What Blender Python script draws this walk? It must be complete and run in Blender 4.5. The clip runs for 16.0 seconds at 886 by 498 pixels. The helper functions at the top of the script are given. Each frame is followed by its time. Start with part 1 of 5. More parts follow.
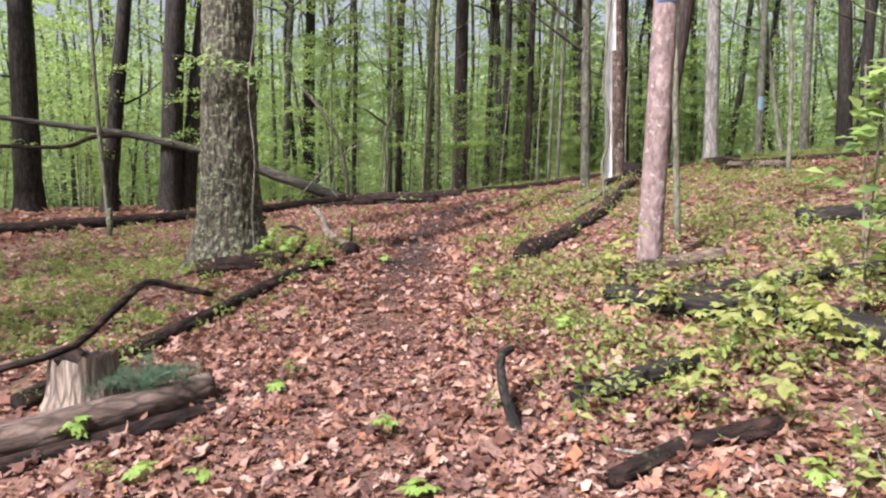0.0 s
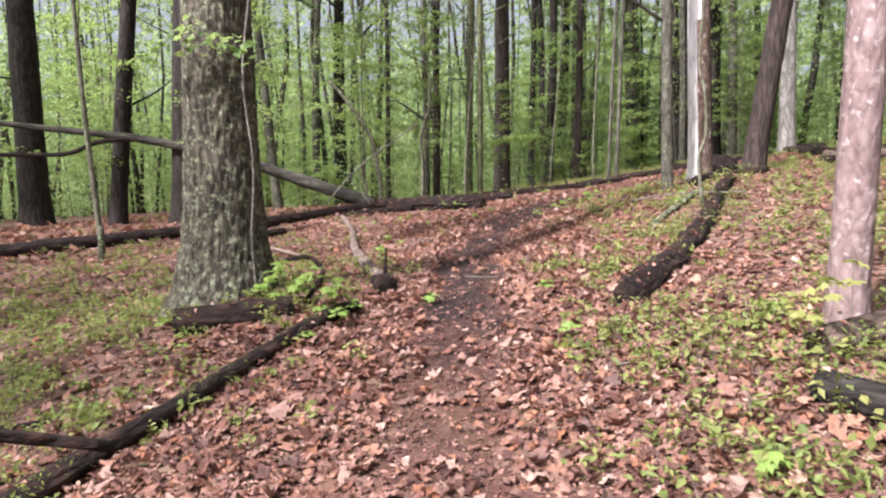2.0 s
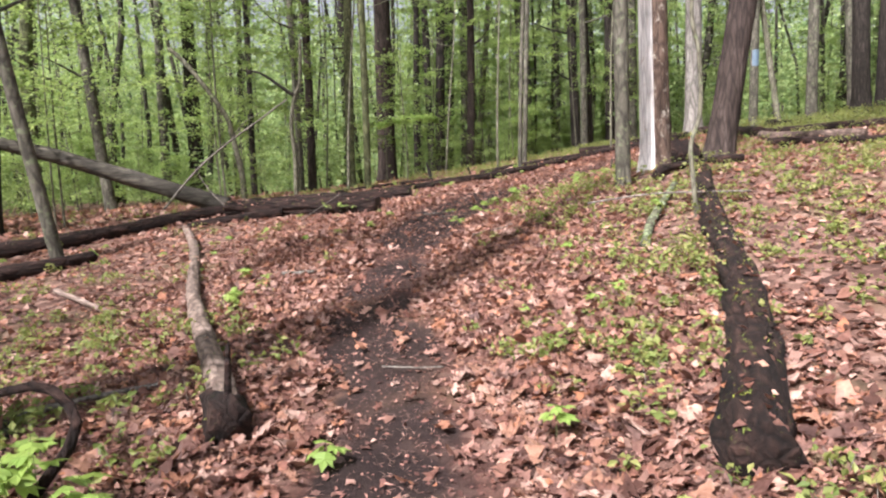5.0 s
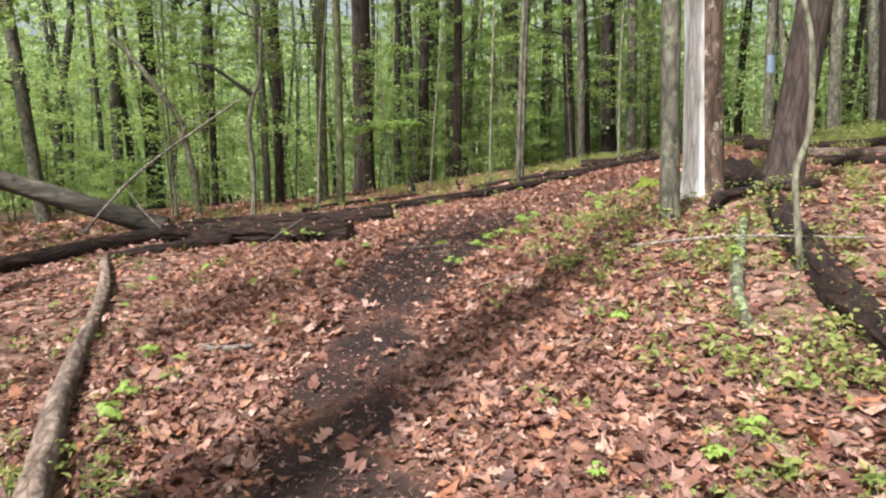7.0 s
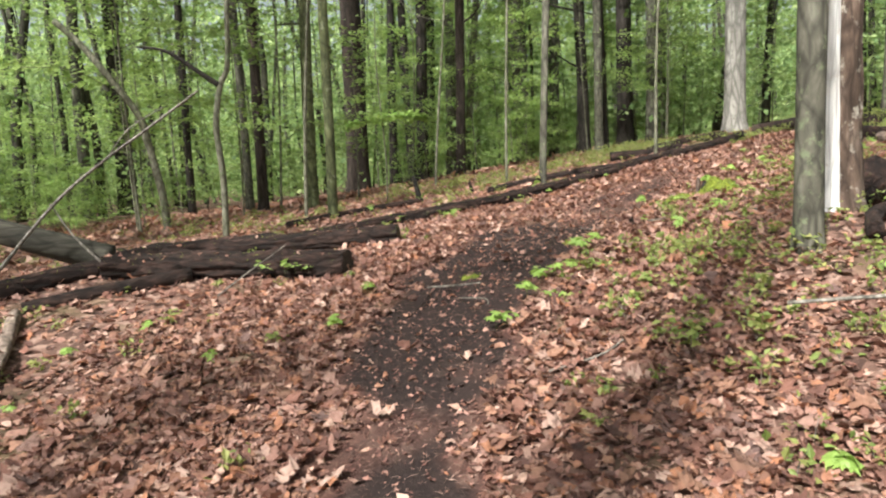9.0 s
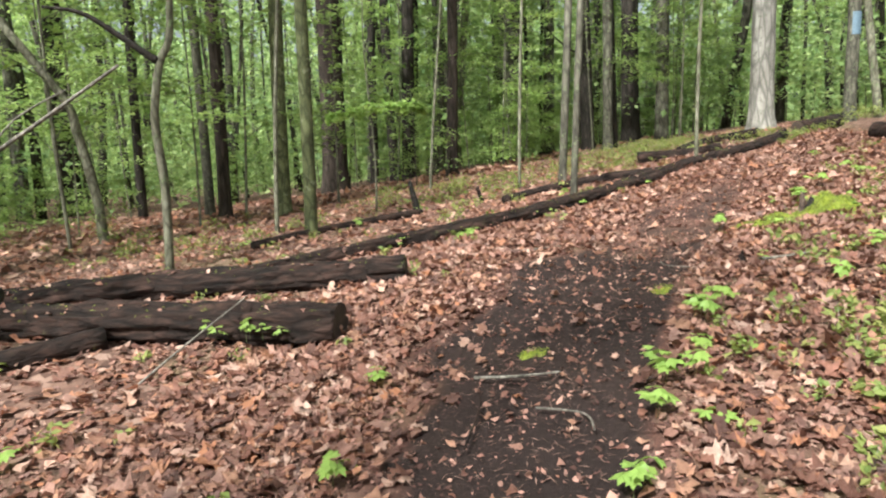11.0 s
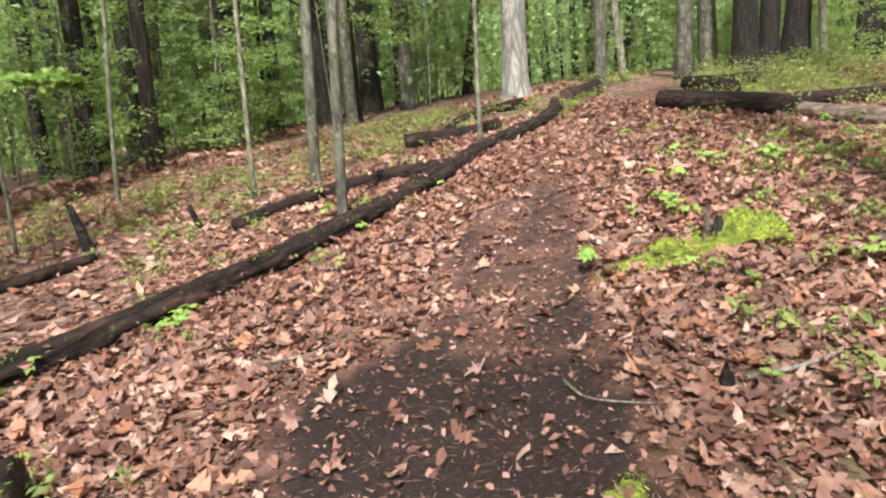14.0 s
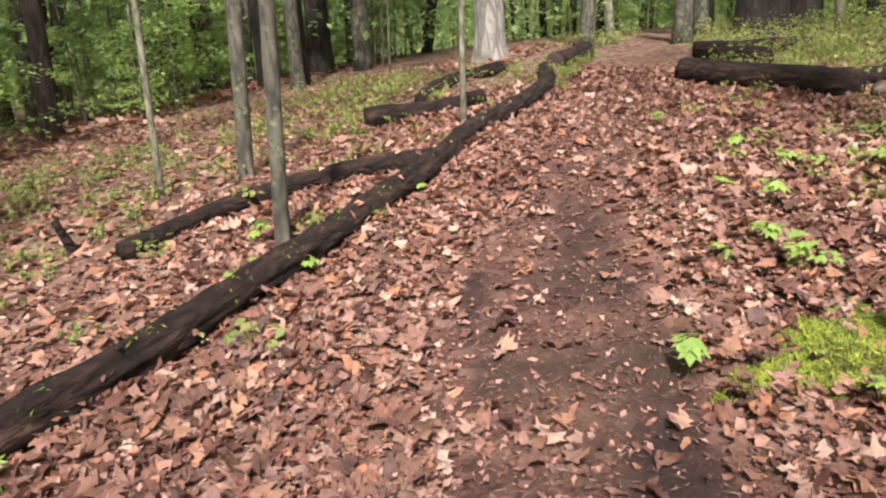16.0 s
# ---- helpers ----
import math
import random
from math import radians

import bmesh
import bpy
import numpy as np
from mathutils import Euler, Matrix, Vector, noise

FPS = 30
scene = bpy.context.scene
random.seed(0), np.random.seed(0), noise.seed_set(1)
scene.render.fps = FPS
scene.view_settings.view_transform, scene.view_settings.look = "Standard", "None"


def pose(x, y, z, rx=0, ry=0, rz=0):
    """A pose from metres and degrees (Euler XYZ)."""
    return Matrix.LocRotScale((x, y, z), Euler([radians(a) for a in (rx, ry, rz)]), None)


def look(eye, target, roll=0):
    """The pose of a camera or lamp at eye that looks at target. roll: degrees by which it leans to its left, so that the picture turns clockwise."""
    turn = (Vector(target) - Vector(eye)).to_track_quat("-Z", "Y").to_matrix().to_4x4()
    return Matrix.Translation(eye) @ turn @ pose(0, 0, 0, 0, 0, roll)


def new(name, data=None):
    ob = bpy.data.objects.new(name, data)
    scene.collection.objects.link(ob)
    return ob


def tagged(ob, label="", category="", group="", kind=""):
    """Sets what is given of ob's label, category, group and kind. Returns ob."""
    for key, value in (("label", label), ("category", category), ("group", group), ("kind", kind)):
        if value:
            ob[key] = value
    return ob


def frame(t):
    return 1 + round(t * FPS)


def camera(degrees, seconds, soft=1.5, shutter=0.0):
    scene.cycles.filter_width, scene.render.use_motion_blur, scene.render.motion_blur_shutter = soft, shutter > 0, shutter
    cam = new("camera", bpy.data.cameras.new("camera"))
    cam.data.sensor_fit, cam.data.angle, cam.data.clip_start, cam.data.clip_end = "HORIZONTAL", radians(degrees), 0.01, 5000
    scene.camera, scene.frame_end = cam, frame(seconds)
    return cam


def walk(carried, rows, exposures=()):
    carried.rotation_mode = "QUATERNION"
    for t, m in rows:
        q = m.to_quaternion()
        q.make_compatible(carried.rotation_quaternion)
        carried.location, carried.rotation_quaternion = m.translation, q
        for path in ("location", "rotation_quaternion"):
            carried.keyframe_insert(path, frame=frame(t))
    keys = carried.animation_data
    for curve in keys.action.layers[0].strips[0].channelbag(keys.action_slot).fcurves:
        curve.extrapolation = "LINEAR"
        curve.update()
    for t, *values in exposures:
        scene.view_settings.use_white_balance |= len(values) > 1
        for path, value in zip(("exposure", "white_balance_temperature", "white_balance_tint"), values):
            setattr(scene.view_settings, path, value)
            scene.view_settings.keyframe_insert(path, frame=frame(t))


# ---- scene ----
cam = camera(66.9, 16.0, 2.2)
METRES, EYE, TILT, LEAN, TURN = 16.7, 1.5, 3.0, -4.5, 0.0
ROWS = [
    (0.0, 0.0, 0.0, 0.0, -0.75, -8.59, 4.95),
    (0.5, -0.002, 0.0353, 0.0014, 0.15, -6.86, 4.98),
    (1.0, -0.0104, 0.0708, 0.0017, 2.98, -6.53, 4.39),
    (1.5, -0.0127, 0.1036, 0.0016, 1.86, -8.5, 4.44),
    (2.0, -0.0147, 0.1338, 0.0033, 2.1, -8.71, 6.47),
    (2.5, -0.0192, 0.1671, 0.0054, -0.12, -8.44, 8.66),
    (3.0, -0.0229, 0.2034, 0.004, -1.12, -7.9, 7.59),
    (3.5, -0.0293, 0.2373, 0.0049, -7.18, -10.07, 4.94),
    (4.0, -0.0286, 0.2665, 0.0051, -7.91, -11.24, 6.34),
    (6.5, -0.0218, 0.4153, 0.0086, -9.96, -11.65, 6.07),
    (7.0, -0.0171, 0.4478, 0.0086, -10.43, -11.37, 5.7),
    (7.5, -0.0137, 0.4829, 0.0085, -8.91, -10.61, 5.67),
    (8.0, -0.0123, 0.514, 0.0108, -10.29, -11.46, 6.68),
    (10.5, -0.0134, 0.6682, 0.0107, -12.17, -12.78, 6.66),
    (11.0, -0.0138, 0.7026, 0.0115, -13.71, -13.38, 6.38),
    (11.5, -0.004, 0.7324, 0.011, -18.0, -15.19, 5.13),
    (12.0, 0.0003, 0.7619, 0.0114, -20.03, -12.88, 4.45),
    (12.5, 0.0066, 0.7918, 0.0112, -25.15, -13.86, 3.89),
    (13.0, 0.0152, 0.8245, 0.0126, -26.47, -12.98, 4.27),
    (13.5, 0.0268, 0.851, 0.011, -34.4, -16.41, 3.94),
    (14.0, 0.0429, 0.873, 0.0095, -37.07, -18.83, 5.81),
    (14.5, 0.0565, 0.897, 0.009, -40.27, -20.35, 4.67),
    (15.0, 0.0741, 0.9179, 0.0065, -41.49, -22.9, 5.31),
    (15.5, 0.0817, 0.9454, 0.0062, -41.45, -23.12, 4.33),
    (16.0, 0.0973, 0.9679, 0.0045, -41.06, -22.78, 3.94),
]
EXPOSURES = [(0.0, 1.14, 5900, 16), (3.5, 1.3, 5950, 20), (7.5, 1.15, 6200, 8), (11.5, 1.29, 6050, 1), (13.5, 1.32, 6100, 4), (16.0, 1.12, 6350, 13)]
walk(cam, [(t, pose(0, 0, EYE, TILT, LEAN, TURN) @ pose(METRES * x, METRES * y, METRES * z, 90 + pitch, roll, yaw)) for t, x, y, z, yaw, pitch, roll in ROWS], EXPOSURES)

# world and sun
SUN_AZ, SUN_EL = radians(224), radians(50)      # azimuth the sun stands at, from +y clockwise
world = bpy.data.worlds.new("world")
scene.world = world
world.use_nodes = True
wn = world.node_tree
sky = wn.nodes.new("ShaderNodeTexSky")
sky.sky_type, sky.sun_disc = "NISHITA", False
sky.sun_elevation, sky.sun_rotation = SUN_EL, SUN_AZ
sky.air_density, sky.dust_density = 1.0, 7.0
haze = wn.nodes.new("ShaderNodeHueSaturation")
haze.inputs["Saturation"].default_value = 0.3
wn.links.new(sky.outputs[0], haze.inputs["Color"])
wn.links.new(haze.outputs[0], wn.nodes["Background"].inputs[0])
wn.nodes["Background"].inputs[1].default_value = 0.1
sun = new("sun", bpy.data.lights.new("sun", "SUN"))
sun.data.energy, sun.data.angle, sun.data.color = 5.0, radians(3.0), (1.0, 0.95, 0.88)
sun_way = Vector((math.sin(SUN_AZ) * math.cos(SUN_EL), math.cos(SUN_AZ) * math.cos(SUN_EL), math.sin(SUN_EL)))
sun.matrix_world = look(sun_way * 60, (0, 0, 0))


# ---------------------------------------------------------------- materials
def nodes_of(name):
    m = bpy.data.materials.new(name)
    m.use_nodes = True
    nt = m.node_tree
    return m, nt, nt.nodes["Principled BSDF"]


def add(nt, kind, **inputs):
    n = nt.nodes.new(kind)
    for k, v in inputs.items():
        n.inputs[k.replace("_", " ")].default_value = v
    return n


def ramp(nt, source, stops):
    r = nt.nodes.new("ShaderNodeValToRGB")
    els = r.color_ramp.elements
    while len(els) < len(stops):
        els.new(0.5)
    for e, (p, c) in zip(els, stops):
        e.position, e.color = p, (*c, 1)
    nt.links.new(source, r.inputs[0])
    return r


def mapped(nt, scale=(1, 1, 1)):
    tc = nt.nodes.new("ShaderNodeTexCoord")
    mp = nt.nodes.new("ShaderNodeMapping")
    mp.inputs["Scale"].default_value = scale
    nt.links.new(tc.outputs["Object"], mp.inputs[0])
    return mp.outputs[0]


def mix(nt, fac, a, b, mode="MIX"):
    n = nt.nodes.new("ShaderNodeMix")
    n.data_type, n.blend_type = "RGBA", mode
    for sock, v in ((n.inputs[0], fac), (n.inputs[6], a), (n.inputs[7], b)):
        if isinstance(v, (int, float)):
            sock.default_value = v
        elif isinstance(v, tuple):
            sock.default_value = (*v, 1)
        else:
            nt.links.new(v, sock)
    return n.outputs[2]


def bump(nt, bsdf, height, strength=0.5, distance=0.02):
    b = add(nt, "ShaderNodeBump", Strength=strength, Distance=distance)
    nt.links.new(height, b.inputs["Height"])
    nt.links.new(b.outputs[0], bsdf.inputs["Normal"])


def bark(name, dark, mid, light, ridge=16.0, stretch=0.18, lichen=None, lichen_at=0.6, rough=0.9, depth=0.02, spots=9, crackle=0.8, along="Z"):
    """Furrowed bark: plates stretched along the trunk, fine grain, lichen patches."""
    m, nt, b = nodes_of(name)
    uv = mapped(nt, (1, 1, stretch) if along == "Z" else (stretch, 1, 1))
    big = add(nt, "ShaderNodeTexNoise", Scale=ridge, Detail=6, Roughness=0.65, Distortion=0.4)
    nt.links.new(uv, big.inputs[0])
    crack = add(nt, "ShaderNodeTexVoronoi", Scale=ridge * 1.1)
    crack.feature = "DISTANCE_TO_EDGE"
    nt.links.new(uv, crack.inputs[0])
    col = ramp(nt, big.outputs[0], [(0.3, dark), (0.52, mid), (0.72, light)]).outputs[0]
    edge = ramp(nt, crack.outputs[0], [(0.0, (0.35, 0.35, 0.35)), (0.18, (1, 1, 1))]).outputs[0]
    col = mix(nt, crackle, col, edge, "MULTIPLY")
    if lichen:
        pat = add(nt, "ShaderNodeTexNoise", Scale=spots, Detail=8, Roughness=0.7)
        nt.links.new(mapped(nt), pat.inputs[0])
        fac = ramp(nt, pat.outputs[0], [(lichen_at - 0.06, (0, 0, 0)), (lichen_at + 0.05, (1, 1, 1))]).outputs[0]
        col = mix(nt, fac, col, lichen)
    wide = add(nt, "ShaderNodeTexNoise", Scale=1.3, Detail=3)
    nt.links.new(mapped(nt), wide.inputs[0])
    col = mix(nt, 0.55, col, ramp(nt, wide.outputs[0], [(0.3, (0.6, 0.58, 0.55)), (0.7, (1.2, 1.2, 1.2))]).outputs[0], "MULTIPLY")
    nt.links.new(col, b.inputs["Base Color"])
    b.inputs["Roughness"].default_value = rough
    b.inputs["Specular IOR Level"].default_value = 0.25
    h = nt.nodes.new("ShaderNodeMath")
    h.operation = "ADD"
    nt.links.new(big.outputs[0], h.inputs[0])
    nt.links.new(crack.outputs[0], h.inputs[1])
    bump(nt, b, h.outputs[0], 0.8, depth)
    return m


def leaf_mat(name, colours, through_colour, share=0.45, rough=0.55, blotch=0.0):
    """Thin living leaf: each leaf takes its own shade; light passes through."""
    m, nt, b = nodes_of(name)
    geo = nt.nodes.new("ShaderNodeNewGeometry")
    steps = [(i / max(1, len(colours) - 1), c) for i, c in enumerate(colours)]
    col = ramp(nt, geo.outputs["Random Per Island"], steps).outputs[0]
    info = nt.nodes.new("ShaderNodeObjectInfo")
    col = mix(nt, 0.35, col, ramp(nt, info.outputs["Random"], [(0, (0.7, 0.8, 0.7)), (1, (1.25, 1.15, 1.0))]).outputs[0], "MULTIPLY")
    if blotch:
        n = add(nt, "ShaderNodeTexNoise", Scale=30, Detail=7, Roughness=0.72)
        nt.links.new(mapped(nt), n.inputs[0])
        col = mix(nt, blotch, col, ramp(nt, n.outputs[0], [(0.3, (0.45, 0.4, 0.38)), (0.5, (0.95, 0.93, 0.92)), (0.72, (1.35, 1.35, 1.35))]).outputs[0], "MULTIPLY")
        bump(nt, b, n.outputs[0], 0.9, 0.02)
    nt.links.new(col, b.inputs["Base Color"])
    b.inputs["Roughness"].default_value = rough
    b.inputs["Specular IOR Level"].default_value = 0.3
    tr = nt.nodes.new("ShaderNodeBsdfTranslucent")
    nt.links.new(mix(nt, 0.7, col, through_colour, "MIX"), tr.inputs[0])
    mx = nt.nodes.new("ShaderNodeMixShader")
    mx.inputs[0].default_value = share
    nt.links.new(b.outputs[0], mx.inputs[1])
    nt.links.new(tr.outputs[0], mx.inputs[2])
    nt.links.new(mx.outputs[0], nt.nodes["Material Output"].inputs[0])
    return m


BARK_DARK = bark("dark_bark", (0.013, 0.010, 0.008), (0.035, 0.028, 0.023), (0.075, 0.062, 0.053), lichen=(0.10, 0.105, 0.08), lichen_at=0.72)
BARK_GREY = bark("grey_bark", (0.04, 0.037, 0.028), (0.105, 0.096, 0.074), (0.19, 0.175, 0.14), ridge=9, stretch=0.35, lichen=(0.15, 0.17, 0.10), lichen_at=0.6, depth=0.006)
BARK_FAR = bark("far_trunk_bark", (0.02, 0.018, 0.013), (0.055, 0.05, 0.036), (0.13, 0.12, 0.09), ridge=5, stretch=0.2, lichen=(0.17, 0.165, 0.12), lichen_at=0.62, depth=0.006, spots=3)
BARK_SAP = bark("sapling_bark", (0.09, 0.085, 0.055), (0.17, 0.16, 0.115), (0.27, 0.26, 0.2), ridge=12, stretch=0.4, lichen=(0.16, 0.2, 0.1), lichen_at=0.62, depth=0.004)
BARK_OAK = bark("oak_bark", (0.02, 0.016, 0.012), (0.10, 0.085, 0.062), (0.21, 0.185, 0.14), ridge=15, stretch=0.28, lichen=(0.25, 0.265, 0.17), lichen_at=0.57, depth=0.06, spots=16)
BARK_PINE = bark("pine_bark", (0.12, 0.08, 0.073), (0.235, 0.165, 0.155), (0.33, 0.255, 0.24), ridge=13, stretch=0.5, lichen=(0.42, 0.36, 0.34), lichen_at=0.62, depth=0.02, spots=14, crackle=0.3)
BARK_RED = bark("reddish_bark", (0.02, 0.014, 0.012), (0.052, 0.037, 0.031), (0.105, 0.08, 0.068), ridge=14, stretch=0.16)
BARK_MOSS = bark("mossy_bark", (0.05, 0.05, 0.025), (0.11, 0.12, 0.055), (0.19, 0.2, 0.1), ridge=10, stretch=0.4, lichen=(0.24, 0.25, 0.17), lichen_at=0.63, depth=0.006)
BARK_WHITE = bark("pale_smooth_bark", (0.17, 0.155, 0.14), (0.29, 0.265, 0.24), (0.4, 0.375, 0.345), ridge=7, stretch=0.2, lichen=(0.15, 0.145, 0.12), lichen_at=0.58, depth=0.006)
WOOD_BARE = bark("weathered_bare_wood", (0.48, 0.44, 0.42), (0.67, 0.64, 0.62), (0.78, 0.76, 0.74), ridge=18, stretch=0.1, crackle=0.6, lichen=(0.34, 0.26, 0.2), lichen_at=0.66, spots=5, depth=0.006, rough=0.75)
BARK_LOOSE = bark("loose_brown_bark", (0.045, 0.028, 0.02), (0.12, 0.08, 0.06), (0.23, 0.17, 0.135), ridge=9, stretch=0.3, lichen=(0.36, 0.32, 0.27), lichen_at=0.62, depth=0.02)
LOG_DARK = bark("rotten_log_bark", (0.005, 0.0032, 0.0025), (0.021, 0.0108, 0.008), (0.062, 0.033, 0.025), ridge=12, stretch=0.38, along="X", lichen=(0.10, 0.11, 0.045), lichen_at=0.69, depth=0.05)
LOG_BROWN = bark("brown_log_bark", (0.045, 0.03, 0.024), (0.12, 0.083, 0.066), (0.23, 0.17, 0.14), ridge=13, stretch=0.4, along="X", lichen=(0.15, 0.15, 0.08), lichen_at=0.68, depth=0.02)
LOG_PALE = bark("pale_log_bark", (0.13, 0.09, 0.07), (0.30, 0.22, 0.18), (0.46, 0.36, 0.30), ridge=12, stretch=0.16, along="X", depth=0.015)
LOG_BLACK = bark("charred_black_wood", (0.008, 0.007, 0.006), (0.022, 0.018, 0.015), (0.06, 0.05, 0.042), ridge=16, stretch=0.16, along="X", lichen=(0.07, 0.085, 0.03), lichen_at=0.68, depth=0.03)
LOG_LICHEN = bark("lichen_covered_branch", (0.04, 0.036, 0.025), (0.09, 0.085, 0.055), (0.17, 0.18, 0.11), ridge=12, stretch=0.16, along="X", lichen=(0.22, 0.27, 0.15), lichen_at=0.55)
LOG_GREY = bark("grey_fallen_trunk", (0.025, 0.022, 0.017), (0.065, 0.058, 0.045), (0.13, 0.115, 0.09), ridge=12, stretch=0.16, along="X", depth=0.01)
LOG_TAN = bark("tan_log_bark", (0.075, 0.052, 0.042), (0.21, 0.155, 0.125), (0.36, 0.28, 0.23), ridge=12, stretch=0.45, along="X", lichen=(0.1, 0.07, 0.055), lichen_at=0.62, depth=0.02)
TWIG = bark("dry_twig", (0.08, 0.07, 0.06), (0.2, 0.175, 0.15), (0.36, 0.325, 0.285), ridge=20, stretch=0.5, depth=0.004)

LEAF_SPRING = leaf_mat("spring_leaves", [(0.08, 0.155, 0.045), (0.20, 0.30, 0.09), (0.36, 0.44, 0.16)], (0.44, 0.56, 0.17), share=0.5)
LEAF_CANOPY = leaf_mat("canopy_leaves", [(0.08, 0.15, 0.03), (0.14, 0.22, 0.045), (0.2, 0.26, 0.07)], (0.28, 0.38, 0.06))
LEAF_FAR = leaf_mat("far_leaves", [(0.06, 0.12, 0.045), (0.18, 0.27, 0.10), (0.42, 0.49, 0.22)], (0.43, 0.55, 0.21), share=0.5)
LEAF_BRIGHT = leaf_mat("bright_seedling_leaves", [(0.15, 0.25, 0.055), (0.23, 0.34, 0.08), (0.33, 0.41, 0.13)], (0.38, 0.50, 0.12), rough=0.45)
LEAF_SHRUB = leaf_mat("low_shrub_leaves", [(0.11, 0.16, 0.045), (0.21, 0.255, 0.08), (0.32, 0.31, 0.11), (0.17, 0.23, 0.06)], (0.36, 0.40, 0.10))
NEEDLES = leaf_mat("blue_green_needles", [(0.04, 0.09, 0.05), (0.09, 0.15, 0.09)], (0.1, 0.18, 0.08), share=0.2)
DEAD_LEAF = leaf_mat("dry_leaf", [(0.045, 0.02, 0.016), (0.27, 0.122, 0.092), (0.11, 0.05, 0.04), (0.43, 0.235, 0.19), (0.13, 0.078, 0.072), (0.40, 0.17, 0.095), (0.58, 0.385, 0.325), (0.20, 0.094, 0.073), (0.40, 0.21, 0.145), (0.07, 0.033, 0.028), (0.27, 0.14, 0.115)], (0.46, 0.2, 0.13), share=0.15, rough=0.5, blotch=0.8)
TRODDEN = leaf_mat("trodden_leaf_bits", [(0.035, 0.017, 0.014), (0.13, 0.06, 0.05), (0.06, 0.029, 0.024), (0.36, 0.20, 0.165), (0.15, 0.066, 0.053)], (0.2, 0.1, 0.07), share=0.05, rough=0.8)
STRAW = bark("dry_straw", (0.10, 0.05, 0.04), (0.24, 0.145, 0.115), (0.44, 0.30, 0.245), ridge=6, stretch=1.0, depth=0.003)
STEM = bark("green_stem", (0.1, 0.13, 0.04), (0.16, 0.18, 0.07), (0.24, 0.22, 0.12), ridge=20, depth=0.002)


def ground_material():
    m, nt, b = nodes_of("forest_floor")
    at = nt.nodes.new("ShaderNodeAttribute")
    at.attribute_name = "trail"
    uv = mapped(nt)
    fine = add(nt, "ShaderNodeTexNoise", Scale=60, Detail=8, Roughness=0.7)
    nt.links.new(uv, fine.inputs[0])
    cell = add(nt, "ShaderNodeTexVoronoi", Scale=14)
    nt.links.new(uv, cell.inputs[0])
    wide = add(nt, "ShaderNodeTexNoise", Scale=1.1, Detail=5)
    nt.links.new(uv, wide.inputs[0])
    sep = nt.nodes.new("ShaderNodeSeparateColor")
    nt.links.new(cell.outputs["Color"], sep.inputs[0])
    litter = ramp(nt, sep.outputs[0], [(0.0, (0.05, 0.028, 0.022)), (0.4, (0.12, 0.068, 0.052)), (0.75, (0.20, 0.12, 0.092)), (1.0, (0.30, 0.20, 0.16))]).outputs[0]
    litter = mix(nt, 0.6, litter, ramp(nt, fine.outputs[0], [(0.3, (0.5, 0.45, 0.42)), (0.7, (1.15, 1.1, 1.1))]).outputs[0], "MULTIPLY")
    green = ramp(nt, wide.outputs[0], [(0.52, (0, 0, 0)), (0.66, (0.28, 0.28, 0.28))]).outputs[0]
    litter = mix(nt, green, litter, (0.13, 0.13, 0.045))
    soil = ramp(nt, fine.outputs[0], [(0.3, (0.017, 0.0095, 0.008)), (0.52, (0.056, 0.031, 0.026)), (0.78, (0.20, 0.12, 0.10))]).outputs[0]
    soil = mix(nt, 0.5, soil, ramp(nt, wide.outputs[0], [(0.35, (0.6, 0.56, 0.56)), (0.68, (1.6, 1.5, 1.45))]).outputs[0], "MULTIPLY")
    # reddish leaf mould where thinly trodden, much darker and greyer where worn bare
    soil = mix(nt, 1.0, soil, ramp(nt, at.outputs["Fac"], [(0.3, (1.5, 1.2, 1.1)), (0.66, (1.15, 0.88, 0.82)), (0.93, (0.36, 0.40, 0.43))]).outputs[0], "MULTIPLY")
    sm = nt.nodes.new("ShaderNodeMath")
    sm.operation = "MULTIPLY_ADD"
    sm.inputs[1].default_value, sm.inputs[2].default_value = 0.7, -0.35
    nt.links.new(fine.outputs[0], sm.inputs[0])
    sm2 = nt.nodes.new("ShaderNodeMath")
    sm2.operation, sm2.use_clamp = "ADD", True
    nt.links.new(sm.outputs[0], sm2.inputs[0])
    nt.links.new(at.outputs["Fac"], sm2.inputs[1])
    nt.links.new(mix(nt, sm2.outputs[0], litter, soil), b.inputs["Base Color"])
    b.inputs["Roughness"].default_value = 0.9
    b.inputs["Specular IOR Level"].default_value = 0.2
    bump(nt, b, fine.outputs[0], 0.7, 0.02)
    return m


def cut_wood():
    m, nt, b = nodes_of("sawn_log_end")
    w = add(nt, "ShaderNodeTexWave", Scale=9, Distortion=3, Detail=3)
    w.wave_type, w.rings_direction = "RINGS", "SPHERICAL"
    nt.links.new(mapped(nt), w.inputs[0])
    n = add(nt, "ShaderNodeTexNoise", Scale=18, Detail=6)
    nt.links.new(mapped(nt), n.inputs[0])
    c = ramp(nt, w.outputs[0], [(0, (0.03, 0.02, 0.015)), (1, (0.09, 0.06, 0.045))]).outputs[0]
    c = mix(nt, 0.6, c, ramp(nt, n.outputs[0], [(0.35, (0.5, 0.5, 0.5)), (0.7, (1.5, 1.4, 1.3))]).outputs[0], "MULTIPLY")
    nt.links.new(c, b.inputs["Base Color"])
    b.inputs["Roughness"].default_value = 0.85
    bump(nt, b, w.outputs[0], 0.4, 0.004)
    return m


